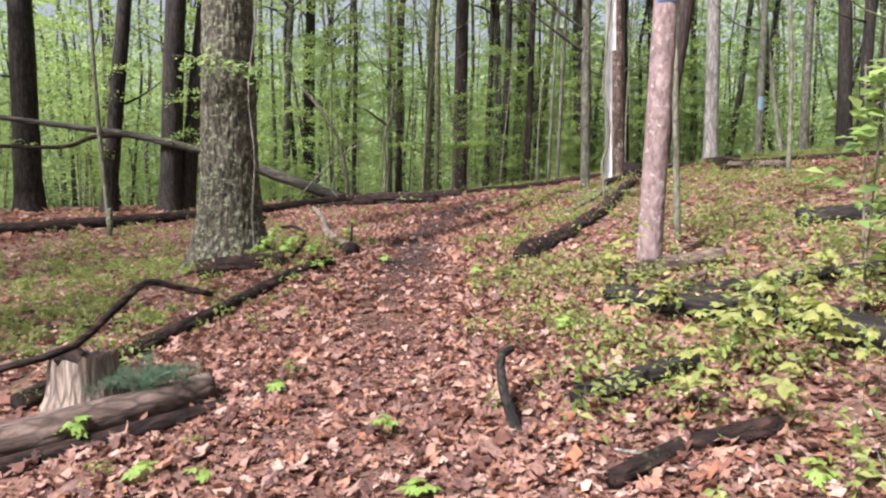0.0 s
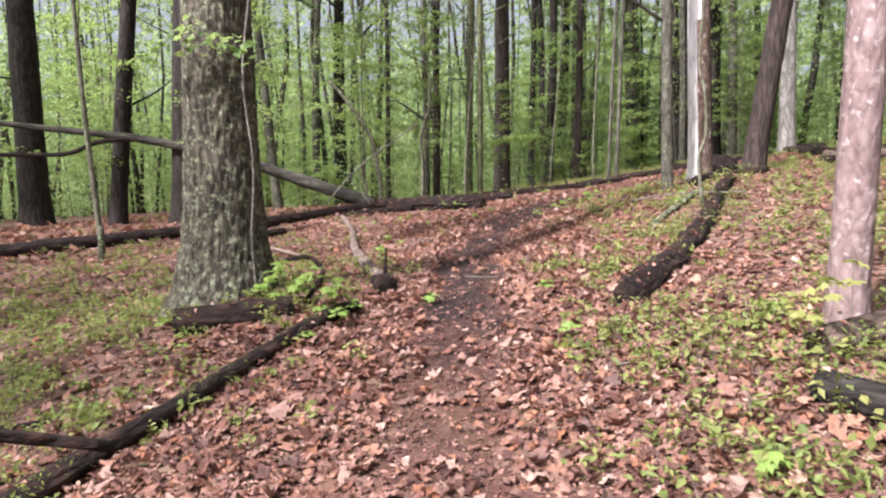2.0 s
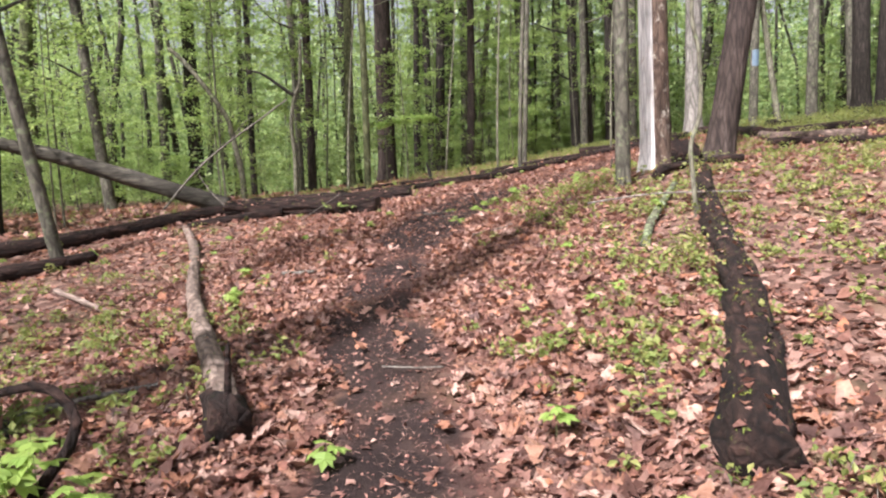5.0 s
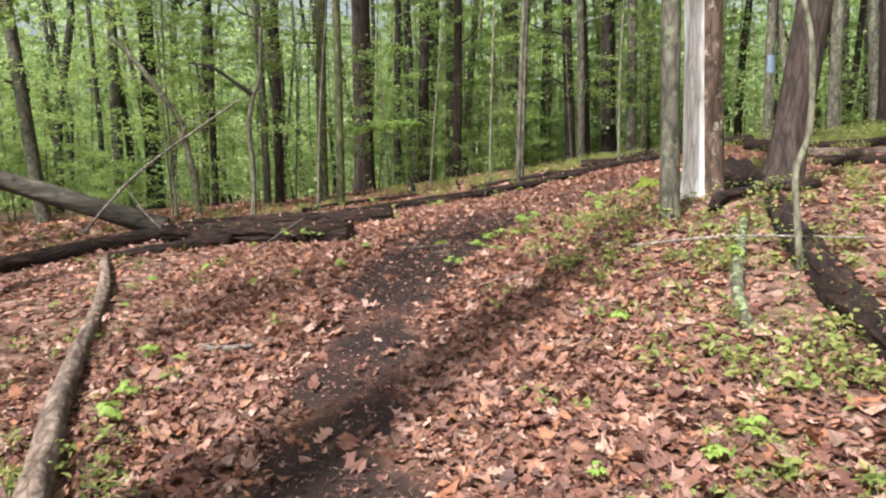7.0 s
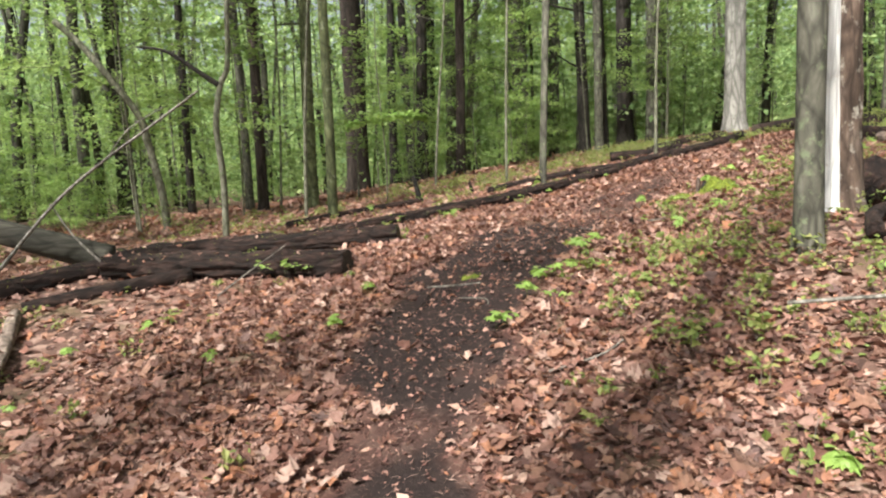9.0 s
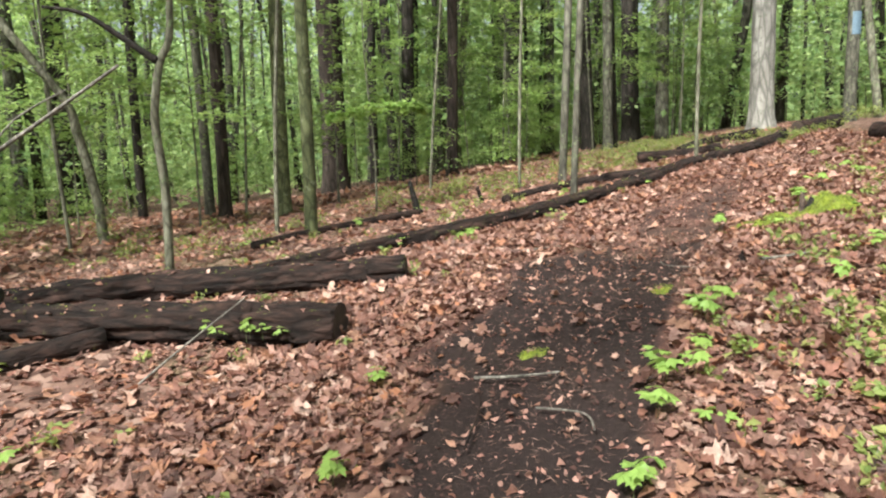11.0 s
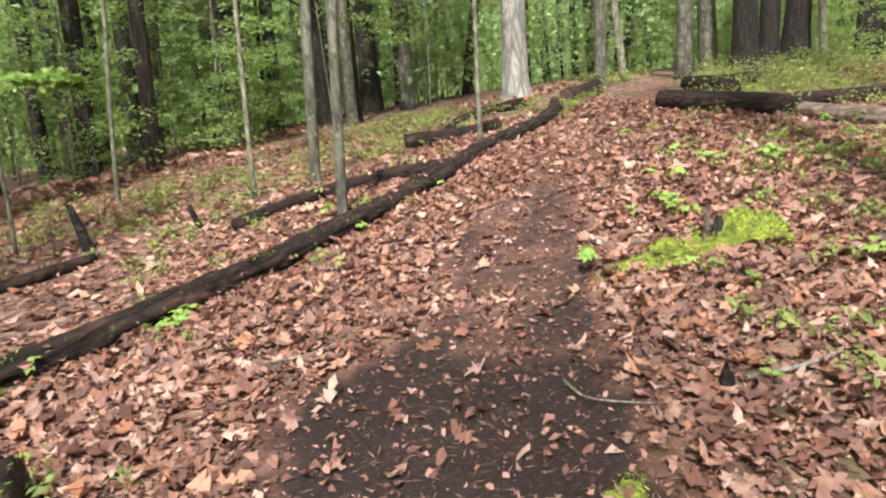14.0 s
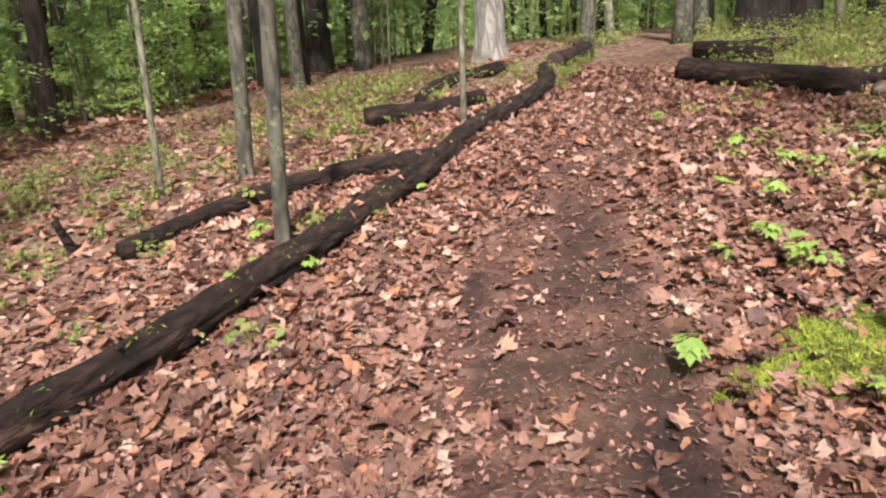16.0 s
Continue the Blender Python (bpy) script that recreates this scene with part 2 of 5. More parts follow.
def moss_material():
    m, nt, b = nodes_of("green_moss")
    geo = nt.nodes.new("ShaderNodeNewGeometry")
    c = ramp(nt, geo.outputs["Random Per Island"], [(0, (0.07, 0.105, 0.012)), (0.5, (0.18, 0.225, 0.025)), (1, (0.34, 0.37, 0.05))]).outputs[0]
    n = add(nt, "ShaderNodeTexNoise", Scale=11, Detail=5, Roughness=0.6)
    nt.links.new(mapped(nt), n.inputs[0])
    c = mix(nt, 1.0, c, ramp(nt, n.outputs[0], [(0.32, (0.42, 0.3, 0.35)), (0.48, (0.85, 0.85, 0.8)), (0.68, (1.35, 1.3, 1.1))]).outputs[0], "MULTIPLY")
    nt.links.new(c, b.inputs["Base Color"])
    b.inputs["Roughness"].default_value = 0.8
    return m


def paint(name, colour):
    m, nt, b = nodes_of(name)
    n = add(nt, "ShaderNodeTexNoise", Scale=40, Detail=5)
    nt.links.new(mapped(nt), n.inputs[0])
    nt.links.new(ramp(nt, n.outputs[0], [(0.3, tuple(0.6 * c for c in colour)), (0.7, colour)]).outputs[0], b.inputs["Base Color"])
    b.inputs["Roughness"].default_value = 0.6
    bump(nt, b, n.outputs[0], 0.4, 0.004)
    return m


GROUND, CUT, MOSS = ground_material(), cut_wood(), moss_material()
BLUE = paint("blue_trail_paint", (0.05, 0.25, 0.75))
PALE_BLUE = paint("faded_blue_paint", (0.13, 0.19, 0.25))


# ---------------------------------------------------------------- ground shape
def ridge_way(x, y):
    return -0.475 * (x + 7.5) + 0.88 * (y - 13.4)


def swell(x, y, a, b, s):
    return np.exp(-((x - a) ** 2 + (y - b) ** 2) / s ** 2)


def H(x, y):
    """Height of the forest floor: a hillside rising to the right, falling away past the fallen logs."""
    x, y = np.asarray(x, float), np.asarray(y, float)
    u, v = 10 * np.tanh(x / 10), 14 + 40 * np.tanh((y - 14) / 40)
    d = 60 * np.tanh(ridge_way(x, y) / 60)
    z = -0.07313 + 0.11804 * u + 0.08903 * v + 0.00703 * u * u - 0.00256 * u * v - 0.00129 * v * v
    z = z - 0.06516 * 1.5 * np.log1p(np.exp(np.clip((d - 3) / 1.5, -40, 40)))
    z = z + 0.03892 * swell(x, y, 4.1, 16.4, 1.0) - 0.0296 * np.exp(-((x - 1.2) / 1.2) ** 2 - ((y - 7.2) / 2) ** 2)
    z = z + 0.22006 * swell(x, y, 4, 13.6, 1.8) - 0.09799 * swell(x, y, 0.3, 11.2, 1.5) - 0.15947 * swell(x, y, 3.4, 17.6, 1.3)
    z = z + 0.23058 * swell(x, y, -2.1, 8, 1.3) + 0.07579 * swell(x, y, -0.2, 19.3, 2) + 0.11884 * swell(x, y, -2.5, 16.8, 1.5)
    return z - 0.0838 * swell(x, y, -0.2, 4, 2.2)


def hz(x, y):
    return float(H(x, y))


# the trail's middle line, how bare it is there, and half its width
TRAIL = [(-0.3, -8), (-0.25, 0), (-0.3, 2.9), (-0.4, 4.3), (-0.43, 5.6), (-0.42, 6.6), (-0.33, 7.7), (-0.31, 9.4), (-0.36, 10.6), (-0.24, 11.6), (0.12, 12.7), (0.42, 13.8),
         (1.02, 15.1), (1.6, 15.95), (2.15, 16.6), (2.72, 16.98), (3.35, 17.5), (3.93, 18.22), (5.35, 19.1), (7.3, 20.2), (11, 22.4), (16, 24.5)]
BARE = [0.3, 0.4, 0.48, 0.55, 0.6, 0.68, 0.85, 1.0, 1.0, 0.92, 0.8, 1.15, 1.2, 1.2, 1.1, 0.84, 0.74, 0.78, 0.66, 0.56, 0.3, 0.1]
HALF = [0.4, 0.42, 0.42, 0.36, 0.34, 0.36, 0.34, 0.38, 0.35, 0.33, 0.36, 0.54, 0.64, 0.66, 0.68, 0.52, 0.5, 0.45, 0.44, 0.42, 0.4, 0.4]


def trail(x, y):
    """How bare and trodden the floor is: 0 in the litter, up to 1 on the trail's middle."""
    x, y = np.asarray(x, float), np.asarray(y, float)
    best, out = np.full(x.shape, 1e9), np.zeros(x.shape)
    wob = 0.06 * np.sin(3.1 * y + 1.3 * x) + 0.05 * np.sin(7.3 * y - 4.1 * x) + 0.04 * np.sin(15.1 * y + 8 * x + 2 * np.sin(9 * x)) + 0.03 * np.sin(27 * x - 19 * y)
    for i in range(len(TRAIL) - 1):
        (ax, ay), (bx, by) = TRAIL[i], TRAIL[i + 1]
        L2 = (bx - ax) ** 2 + (by - ay) ** 2
        k = np.clip(((x - ax) * (bx - ax) + (y - ay) * (by - ay)) / L2, 0, 1)
        d = np.hypot(x - ax - k * (bx - ax), y - ay - k * (by - ay))
        half = HALF[i] + k * (HALF[i + 1] - HALF[i])
        val = (BARE[i] + k * (BARE[i + 1] - BARE[i])) * np.clip((1.32 - (d + wob) / half) * 1.9, 0, 1)
        out = np.where(d < best, val, out)
        best = np.minimum(best, d)
    patch = 0.92 + 0.08 * np.sin(1.9 * y + 1.1 * np.sin(2.3 * x)) * np.sin(2.7 * x - 1.3 * y + 1.0) + 0.1 * np.sin(6.1 * x + 2.0 * np.sin(5.3 * y))
    return np.clip(out * 1.15 * patch, 0, 1), best


def lumps(x, y):
    return 0.012 * np.sin(5.1 * x + 2.2 * np.sin(3.3 * y)) + 0.012 * np.sin(6.3 * y + 2.0 * np.sin(4.2 * x)) + 0.006 * np.sin(17 * x + 3 * y) * np.sin(15 * y - 4 * x)


def surface(x, y):
    t, _ = trail(x, y)
    return H(x, y) + lumps(x, y) * (1 - 0.6 * t) - 0.03 * t


def sz(x, y):
    return float(surface(x, y))


# ---------------------------------------------------------------- mesh helpers
def mesh_of(name, verts, faces, mat, smooth=True):
    me = bpy.data.meshes.new(name)
    verts = np.asarray(verts, dtype=np.float32)
    if isinstance(faces, np.ndarray):
        n, k = faces.shape
        me.vertices.add(len(verts))
        me.vertices.foreach_set("co", verts.ravel())
        me.loops.add(n * k)
        me.loops.foreach_set("vertex_index", faces.astype(np.int32).ravel())
        me.polygons.add(n)
        me.polygons.foreach_set("loop_start", np.arange(0, n * k, k, dtype=np.int32))
        me.update(calc_edges=True)
    else:
        me.from_pydata([tuple(map(float, v)) for v in verts], [], [tuple(map(int, f)) for f in faces])
        me.update()
    me.polygons.foreach_set("use_smooth", np.full(len(me.polygons), smooth))
    me.materials.append(mat)
    return me


def part(name, data, parent, label=""):
    ob = new(name, data)
    ob.parent = parent
    return tagged(ob, label)


def thing(name, x, y, z, label, category, group="", kind=""):
    ob = new(name)
    ob.empty_display_size = 0.1
    ob.matrix_basis = pose(x, y, z)
    return tagged(ob, label, category, group, kind)


def curve_points(pts, n):
    """A smooth line through the points, in n + 1 steps."""
    p = np.asarray(pts, float)
    s = np.linspace(0, len(p) - 1, n + 1)
    i = np.clip(s.astype(int), 0, len(p) - 2)
    f = (s - i)[:, None]
    a, b, c, d = p[np.maximum(i - 1, 0)], p[i], p[i + 1], p[np.minimum(i + 2, len(p) - 1)]
    return 0.5 * (2 * b + (c - a) * f + (2 * a - 5 * b + 4 * c - d) * f ** 2 + (3 * b - a - 3 * c + d) * f ** 3)


def tube(line, radii, segs, rough=0.0, grain=3.0, seed=0, ends=True, arc=(0.0, 1.0)):
    """Verts and faces of a round, uneven limb along a line."""
    line = np.asarray(line, float)
    n = len(line)
    tan = np.gradient(line, axis=0)
    tan /= np.linalg.norm(tan, axis=1)[:, None] + 1e-9
    ref = np.array([1.0, 0, 0]) if abs(tan[0][2]) > 0.8 else np.array([0, 0, 1.0])
    side = np.cross(tan, ref)
    side /= np.linalg.norm(side, axis=1)[:, None]
    up = np.cross(side, tan)
    full = arc == (0.0, 1.0)
    ang = np.linspace(arc[0], arc[1], segs + (0 if full else 1), endpoint=not full) * 2 * math.pi
    k = len(ang)
    rad = np.asarray(radii, float)[:, None] * np.ones((1, k))
    if rough:
        run = np.concatenate([[0], np.cumsum(np.linalg.norm(np.diff(line, axis=0), axis=1))])
        for a in range(n):
            for b in range(k):
                q = Vector((math.cos(ang[b]) * grain, math.sin(ang[b]) * grain, run[a] * grain * 0.55 + seed * 7.7))
                rad[a, b] *= 1 + rough * (noise.noise(q) + 0.6 * noise.noise(q * 2.7))
    v = line[:, None] + rad[:, :, None] * (np.cos(ang)[None, :, None] * side[:, None] + np.sin(ang)[None, :, None] * up[:, None])
    v = v.reshape(-1, 3)
    f = []
    for a in range(n - 1):
        for b in range(k if full else k - 1):
            c = (b + 1) % k
            f.append((a * k + b, a * k + c, (a + 1) * k + c, (a + 1) * k + b))
    if ends and full:
        f.append(tuple(range(k))[::-1])
        f.append(tuple((n - 1) * k + b for b in range(k)))
    return v, f


def joined(pieces):
    vs, fs, off = [], [], 0
    for v, f in pieces:
        vs.append(v)
        fs += [tuple(i + off for i in q) for q in f]
        off += len(v)
    return np.concatenate(vs), fs


def leaves(centres, normals, sizes, rng, fold=0.25, slim=0.55):
    """Diamond leaves with a folded midrib, one island each."""
    n = len(centres)
    nor = normals / (np.linalg.norm(normals, axis=1)[:, None] + 1e-9)
    a = rng.normal(size=(n, 3))
    a -= nor * (a * nor).sum(1)[:, None]
    a /= np.linalg.norm(a, axis=1)[:, None] + 1e-9
    b = np.cross(nor, a)
    s = sizes[:, None]
    v = np.stack([centres - a * s * 0.5, centres + b * s * slim * 0.5 + nor * s * fold * 0.4 - a * s * 0.05,
                  centres + a * s * 0.55 - nor * s * fold * 0.3, centres - b * s * slim * 0.5 + nor * s * fold * 0.4 - a * s * 0.05], 1)
    return v.reshape(-1, 3), np.arange(4 * n).reshape(n, 4)


# ---------------------------------------------------------------- trees
def crown_mesh(seed, n, low, high, radius, size, mat, k=46):
    """A high broadleaf crown: uneven clumps of leaves with gaps between."""
    rng = np.random.default_rng(seed)
    h = rng.uniform(0, 1, k)
    rr = radius * np.sqrt(np.clip(np.sin(math.pi * (0.12 + 0.8 * h)), 0.1, 1)) * np.sqrt(rng.uniform(0.05, 1, k))
    th = rng.uniform(0, 2 * math.pi, k)
    cen = np.stack([rr * np.cos(th), rr * np.sin(th), low + (high - low) * h], 1)
    w = rng.integers(0, k, n)
    pts = cen[w] + rng.normal(size=(n, 3)) * np.array([0.62, 0.62, 0.3])
    nor = rng.normal(size=(n, 3)) * 0.6 + np.array([0, 0, 1.0])
    v, f = leaves(pts, nor, rng.uniform(0.6, 1.3, n) * size, rng)
    limbs = []
    for i in range(0, k, 3):
        a = np.array([0, 0, low - 0.5 + 0.75 * (cen[i][2] - low) * 0.8])
        mid = (a + cen[i]) / 2 + np.array([0, 0, 0.35])
        limbs.append(tube(curve_points([a, mid, cen[i]], 3), np.linspace(0.07, 0.012, 4), 4, ends=False))
    return mesh_of("crown", v, f, mat, False), joined(limbs)


CROWNS = [crown_mesh(s, 850, 8.5, 16.5, 3.0, 0.17, LEAF_CANOPY) for s in (11, 12, 13)]


def trunk_line(lean, height, seed, steps, wob=0.1, low=1.25):
    rng = np.random.default_rng(seed)
    ph = rng.uniform(0, 6, 4)
    s = np.linspace(0, 1, steps + 1) ** low
    z = s * height
    bend = wob * np.minimum(z, 8) / 8
    x = lean[0] * z + bend * np.sin(z * 0.55 + ph[0]) * 0.6
    y = lean[1] * z + bend * np.sin(z * 0.5 + ph[1]) * 0.6
    x, y = x - x[0], y - y[0]
    return np.stack([x, y, z - 0.25 * (1 - s)], 1)


COUNT = [0]


def tree(name, label, x, y, dia, lean=(0, 0), mat=BARK_DARK, height=16.0, segs=12, steps=16, rough=0.06, flare=0.35, crown=True, wob=0.1, group="", taper=0.62, grain=3.0, low=1.25, dead=0, blaze=None):
    """One standing tree: trunk with a root flare, and its crown of limbs and leaves high up."""
    COUNT[0] += 1
    seed = COUNT[0]
    z = hz(x, y)
    t = thing(name, x, y, z, label, "tree", group)
    line = trunk_line(lean, height, seed, steps, wob, low)
    hh = line[:, 2]
    r = dia / 2 * (1 - (1 - taper) * np.clip(hh / height, 0, 1)) * (1 + flare * np.exp(-np.clip(hh + 0.1, 0, 50) / (dia * 0.55 + 0.03)))
    v, f = tube(line, r, segs, rough, grain, seed)
    part("trunk", mesh_of("trunk", v, f, mat), t)
    if blaze:
        zz = np.linspace(blaze[0], blaze[1], 6)
        mid = np.stack([np.interp(zz, hh, line[:, k]) for k in (0, 1)] + [zz], 1)
        part("trail_blaze", mesh_of("trail_blaze", *tube(mid, np.interp(zz, hh, r) * 1.06 + 0.004, 12, 0.02, 5, 3, arc=(0.40, 0.66)), blaze[2]), t, blaze[3])
    rng = np.random.default_rng(900 + seed)
    for i in range(dead):
        h0 = rng.uniform(2.0, 8.0)
        a = np.array([np.interp(h0, hh, line[:, k]) for k in (0, 1)] + [h0])
        th, L = rng.uniform(0, 2 * math.pi), rng.uniform(0.7, 2.4)
        up = rng.uniform(0.1, 1.0)
        w = np.array([math.cos(th), math.sin(th), 0])
        cl = curve_points([a, a + w * L * 0.5 + np.array([0, 0, L * up * 0.3 + rng.normal() * 0.1]), a + w * L + np.array([0, 0, L * up])], 7)
        part("limb", mesh_of("limb", *tube(cl, np.linspace(min(0.04, dia * 0.16), 0.006, 8), 6, 0.1, 3, i), mat), t)
    if crown:
        leafy, limb = CROWNS[seed % 3]
        dx, dy = lean[0] * 10, lean[1] * 10
        turn = pose(dx, dy, 0, 0, 0, seed * 77 % 360)
        c = part("crown", leafy, t, "fresh green spring leaves")
        c.matrix_basis = turn
        lv = LIMB_MESHES[seed % 3]
        b = part("branchwork", lv, t)
        b.matrix_basis = turn
    return t


LIMB_MESHES = [mesh_of("branchwork", v, f, BARK_DARK) for _, (v, f) in CROWNS]


def sapling_data(seed, height, n_branch, per, reach, size, first=0.3, trunk_r=0.025, mat=LEAF_SPRING, wob=0.15):
    rng = np.random.default_rng(seed)
    line = trunk_line((rng.normal() * 0.04, rng.normal() * 0.04), height, seed, 10, wob * 2)
    v, f = tube(line, np.linspace(trunk_r, 0.006, 11), 6)
    limbs, pts, nor = [], [], []
    for i in range(n_branch):
        h = first + (1 - first) * (i + rng.uniform(0, 0.8)) / n_branch
        a = np.array([np.interp(h * height, line[:, 2], line[:, k]) for k in (0, 1)] + [h * height])
        th = rng.uniform(0, 2 * math.pi)
        L = reach * rng.uniform(0.5, 1.1) * (1.1 - 0.55 * h)
        way = np.array([math.cos(th), math.sin(th), 0])
        b = a + way * L + np.array([0, 0, L * rng.uniform(-0.05, 0.35)])
        mid = (a + b) / 2 + np.array([0, 0, 0.12 * L])
        cl = curve_points([a, mid, b], 6)
        limbs.append(tube(cl[::2], np.linspace(trunk_r * 0.35, 0.003, 4), 3, ends=False))
        k = rng.uniform(0.2, 1.05, per)
        c = np.stack([np.interp(k * 6, np.arange(7), cl[:, q]) for q in range(3)], 1)
        sidew = np.array([-way[1], way[0], 0])
        c += sidew[None] * (rng.normal(size=per) * 0.26 * L * (0.5 + 0.6 * (1 - k)))[:, None]
        c[:, 2] += rng.normal(size=per) * 0.05 - 0.02
        pts.append(c)
        nor.append(rng.normal(size=(per, 3)) * 0.35 + np.array([0, 0, 1.0]))
    pts, nor = np.concatenate(pts), np.concatenate(nor)
    lv, lf = leaves(pts, nor, rng.uniform(0.6, 1.25, len(pts)) * size, rng, slim=0.7)
    return mesh_of("stem", *joined([(v, f)]), BARK_SAP), mesh_of("branchwork", *joined(limbs), BARK_SAP), mesh_of("foliage", lv, lf, mat, False)


def sapling(data, x, y, turn, scale, label, name="young_tree", group="understory saplings"):
    t = thing(name, x, y, hz(x, y) - 0.03, label, "young tree", group)
    t.matrix_basis = pose(x, y, hz(x, y) - 0.03, 0, 0, turn) @ Matrix.Scale(scale, 4)
    for nm, me in zip(("stem", "branchwork", "foliage"), data):
        part(nm, me, t)
    return t


# ---------------------------------------------------------------- floor
def axis(lo, hi, step, far):
    mid = np.arange(lo, hi + 1e-6, step)
    out = [step * 1.35 ** i for i in range(1, 40)]
    grow = np.cumsum(out)
    grow = grow[grow < far]
    return np.concatenate([lo - grow[::-1], mid, hi + grow])


gx, gy = axis(-6.0, 12.0, 0.09, 700), axis(0.0, 24.0, 0.09, 700)
X, Y = np.meshgrid(gx, gy)
Z = surface(X, Y)
nx, ny = len(gx), len(gy)
idx = np.arange(nx * ny).reshape(ny, nx)
quads = np.stack([idx[:-1, :-1], idx[:-1, 1:], idx[1:, 1:], idx[1:, :-1]], -1).reshape(-1, 4)
floor_mesh = mesh_of("ground", np.stack([X, Y, Z], -1).reshape(-1, 3), quads, GROUND)
att = floor_mesh.attributes.new("trail", "FLOAT", "POINT")
att.data.foreach_set("value", trail(X, Y)[0].astype(np.float32).ravel())
ground = tagged(new("ground", floor_mesh), "leaf-littered forest floor with a bare dark dirt trail", "ground", kind="structure")


# ---------------------------------------------------------------- named trees
def oak():
    t = tree("oak_tree", "large old oak with grey-green lichen-covered furrowed bark", -2.66, 8.55, 0.72, (0.03, 0), BARK_OAK, 15, 120, 300, 0.06, 0.7, wob=0.05, grain=13.0, taper=0.25, low=2.0, crown=False)
    # unseen small crown, added beside the trunk so its shade falls on the trail
    leafy, (lv, lf) = crown_mesh(91, 620, 11.0, 14.0, 1.05, 0.16, LEAF_CANOPY, 18)
    for ob in (part("crown", leafy, t, "fresh green spring leaves"), part("branchwork", mesh_of("branchwork", lv, lf, BARK_DARK), t)):
        ob.matrix_basis = pose(-2.2, 0.3, 0)
    # leafy twig growing from the trunk, and a vine up its side
    rng = np.random.default_rng(5)
    n = 90
    k = rng.uniform(0, 1, n)
    pts = np.stack([-0.35 + 0.95 * k, -0.5 - 0.1 * k + rng.normal(size=n) * 0.06, 2.32 + 0.06 * np.sin(k * 5) + rng.normal(size=n) * 0.06], 1)
    v, f = leaves(pts, rng.normal(size=(n, 3)) * 0.5 + np.array([0, -0.3, 1.0]), rng.uniform(0.05, 0.11, n), rng, slim=0.8)
    part("foliage", mesh_of("foliage", v, f, LEAF_SPRING, False), t, "yellow-green leafy twig")
    line = curve_points([(0.42, -0.33, -0.05), (0.40, -0.34, 0.6), (0.45, -0.33, 1.3), (0.40, -0.32, 2.1), (0.5, -0.2, 3.2), (0.36, -0.1, 4.5)], 24)
    part("vine", mesh_of("vine", *tube(line, np.full(25, 0.012), 6), TWIG), t, "thin grey vine")


oak()


def pine():
    t = tree("pine_tree", "slim pine with pinkish scaly bark and blue blaze", 2.02, 6.42, 0.235, (0.045, 0.0), BARK_PINE, 14, 40, 90, 0.05, 0.3, wob=0.03, grain=7.0, blaze=(2.5, 2.8, BLUE, "bright blue painted trail blaze"))


pine()


def snag():
    x, y = 3.74, 14.2
    t = thing("dead_tree", x, y, hz(x, y), "dead standing trunk, bare white wood with loose brown bark", "tree")
    line = trunk_line((-0.02, 0.0), 9.0, 31, 40, 0.06)
    hh = line[:, 2]
    r = 0.19 * (1 - 0.25 * hh / 9) * (1 + 0.45 * np.exp(-np.clip(hh + 0.1, 0, 20) / 0.25))
    part("bare_trunk", mesh_of("bare_trunk", *tube(line, r, 30, 0.05, 4, 31), WOOD_BARE), t, "weathered white bare wood")
    for i, (a, b, lo, hi) in enumerate([(0.06, 0.57, 0, 17), (0.1, 0.51, 16, 27), (0.04, 0.55, 26, 41)]):
        part("bark_sheet", mesh_of("bark_sheet", *tube(line[lo:hi], r[lo:hi] + 0.018, 22, 0.07, 5, 33 + i, arc=(a, b)), BARK_LOOSE), t, "loose brown bark sheet")


snag()


def leaner():
    t = tree("leaning_tree", "dark leaning tree with deeply furrowed bark", 4.5, 14.0, 0.36, (0.15, -0.02), BARK_RED, 15, 40, 80, 0.07, 0.5, wob=0.04, grain=7.0)
    return t


leaner()

D, G = "tall dark-barked forest tree standing straight", "grey smooth-barked forest tree"
near = dict(segs=24, steps=40, dead=2)
tree("forest_tree", "large dark tree beyond a fallen log", -11.6, 19.2, 0.72, (0.014, 0), **near)
tree("forest_tree", "dark tree leaning slightly, behind the fallen log", -8.8, 18.0, 0.40, (0.12, 0), **near)
tree("forest_tree", "thick dark twin-stemmed tree, main stem", -7.05, 17.7, 0.56, (0.08, 0), **near)
tree("forest_tree", "thick dark twin-stemmed tree, second leaning stem", -6.75, 18.0, 0.42, (0.13, 0), **near)
tree("forest_tree", D, -6.1, 32.0, 0.56, (0.035, -0.006), wob=0.05)
tree("forest_tree", "slender straight dark tree", -3.45, 27.7, 0.20, (0.03, 0))
tree("forest_tree", D, -2.4, 40.5, 0.36, (-0.015, 0))
tree("forest_tree", D, -0.4, 38.6, 0.40, (0.028, 0))
tree("forest_tree", "big straight pine with dark furrowed reddish-brown bark", 0.93, 29.1, 0.64, (0.026, -0.008), BARK_RED, segs=28, steps=50, wob=0.03, grain=8.0, rough=0.04)
tree("forest_tree", D, 3.9, 34.4, 0.48, (0.05, 0))
tree("forest_tree", "dark tree far behind a dead trunk", 9.3, 29.2, 0.5, (-0.02, 0), **near)
tree("forest_tree", "slim grey tree standing just past an oak", -4.1, 14.36, 0.16, (-0.13, 0.0), BARK_GREY, **near)
tree("forest_tree", "slim grey tree beside a dead trunk", 2.97, 13.5, 0.185, (0.0, 0), BARK_GREY, **near)
tree("forest_tree", "grey tree leaning away downhill", -6.5, 23.7, 0.29, (-0.07, 0.01), BARK_GREY, **near)
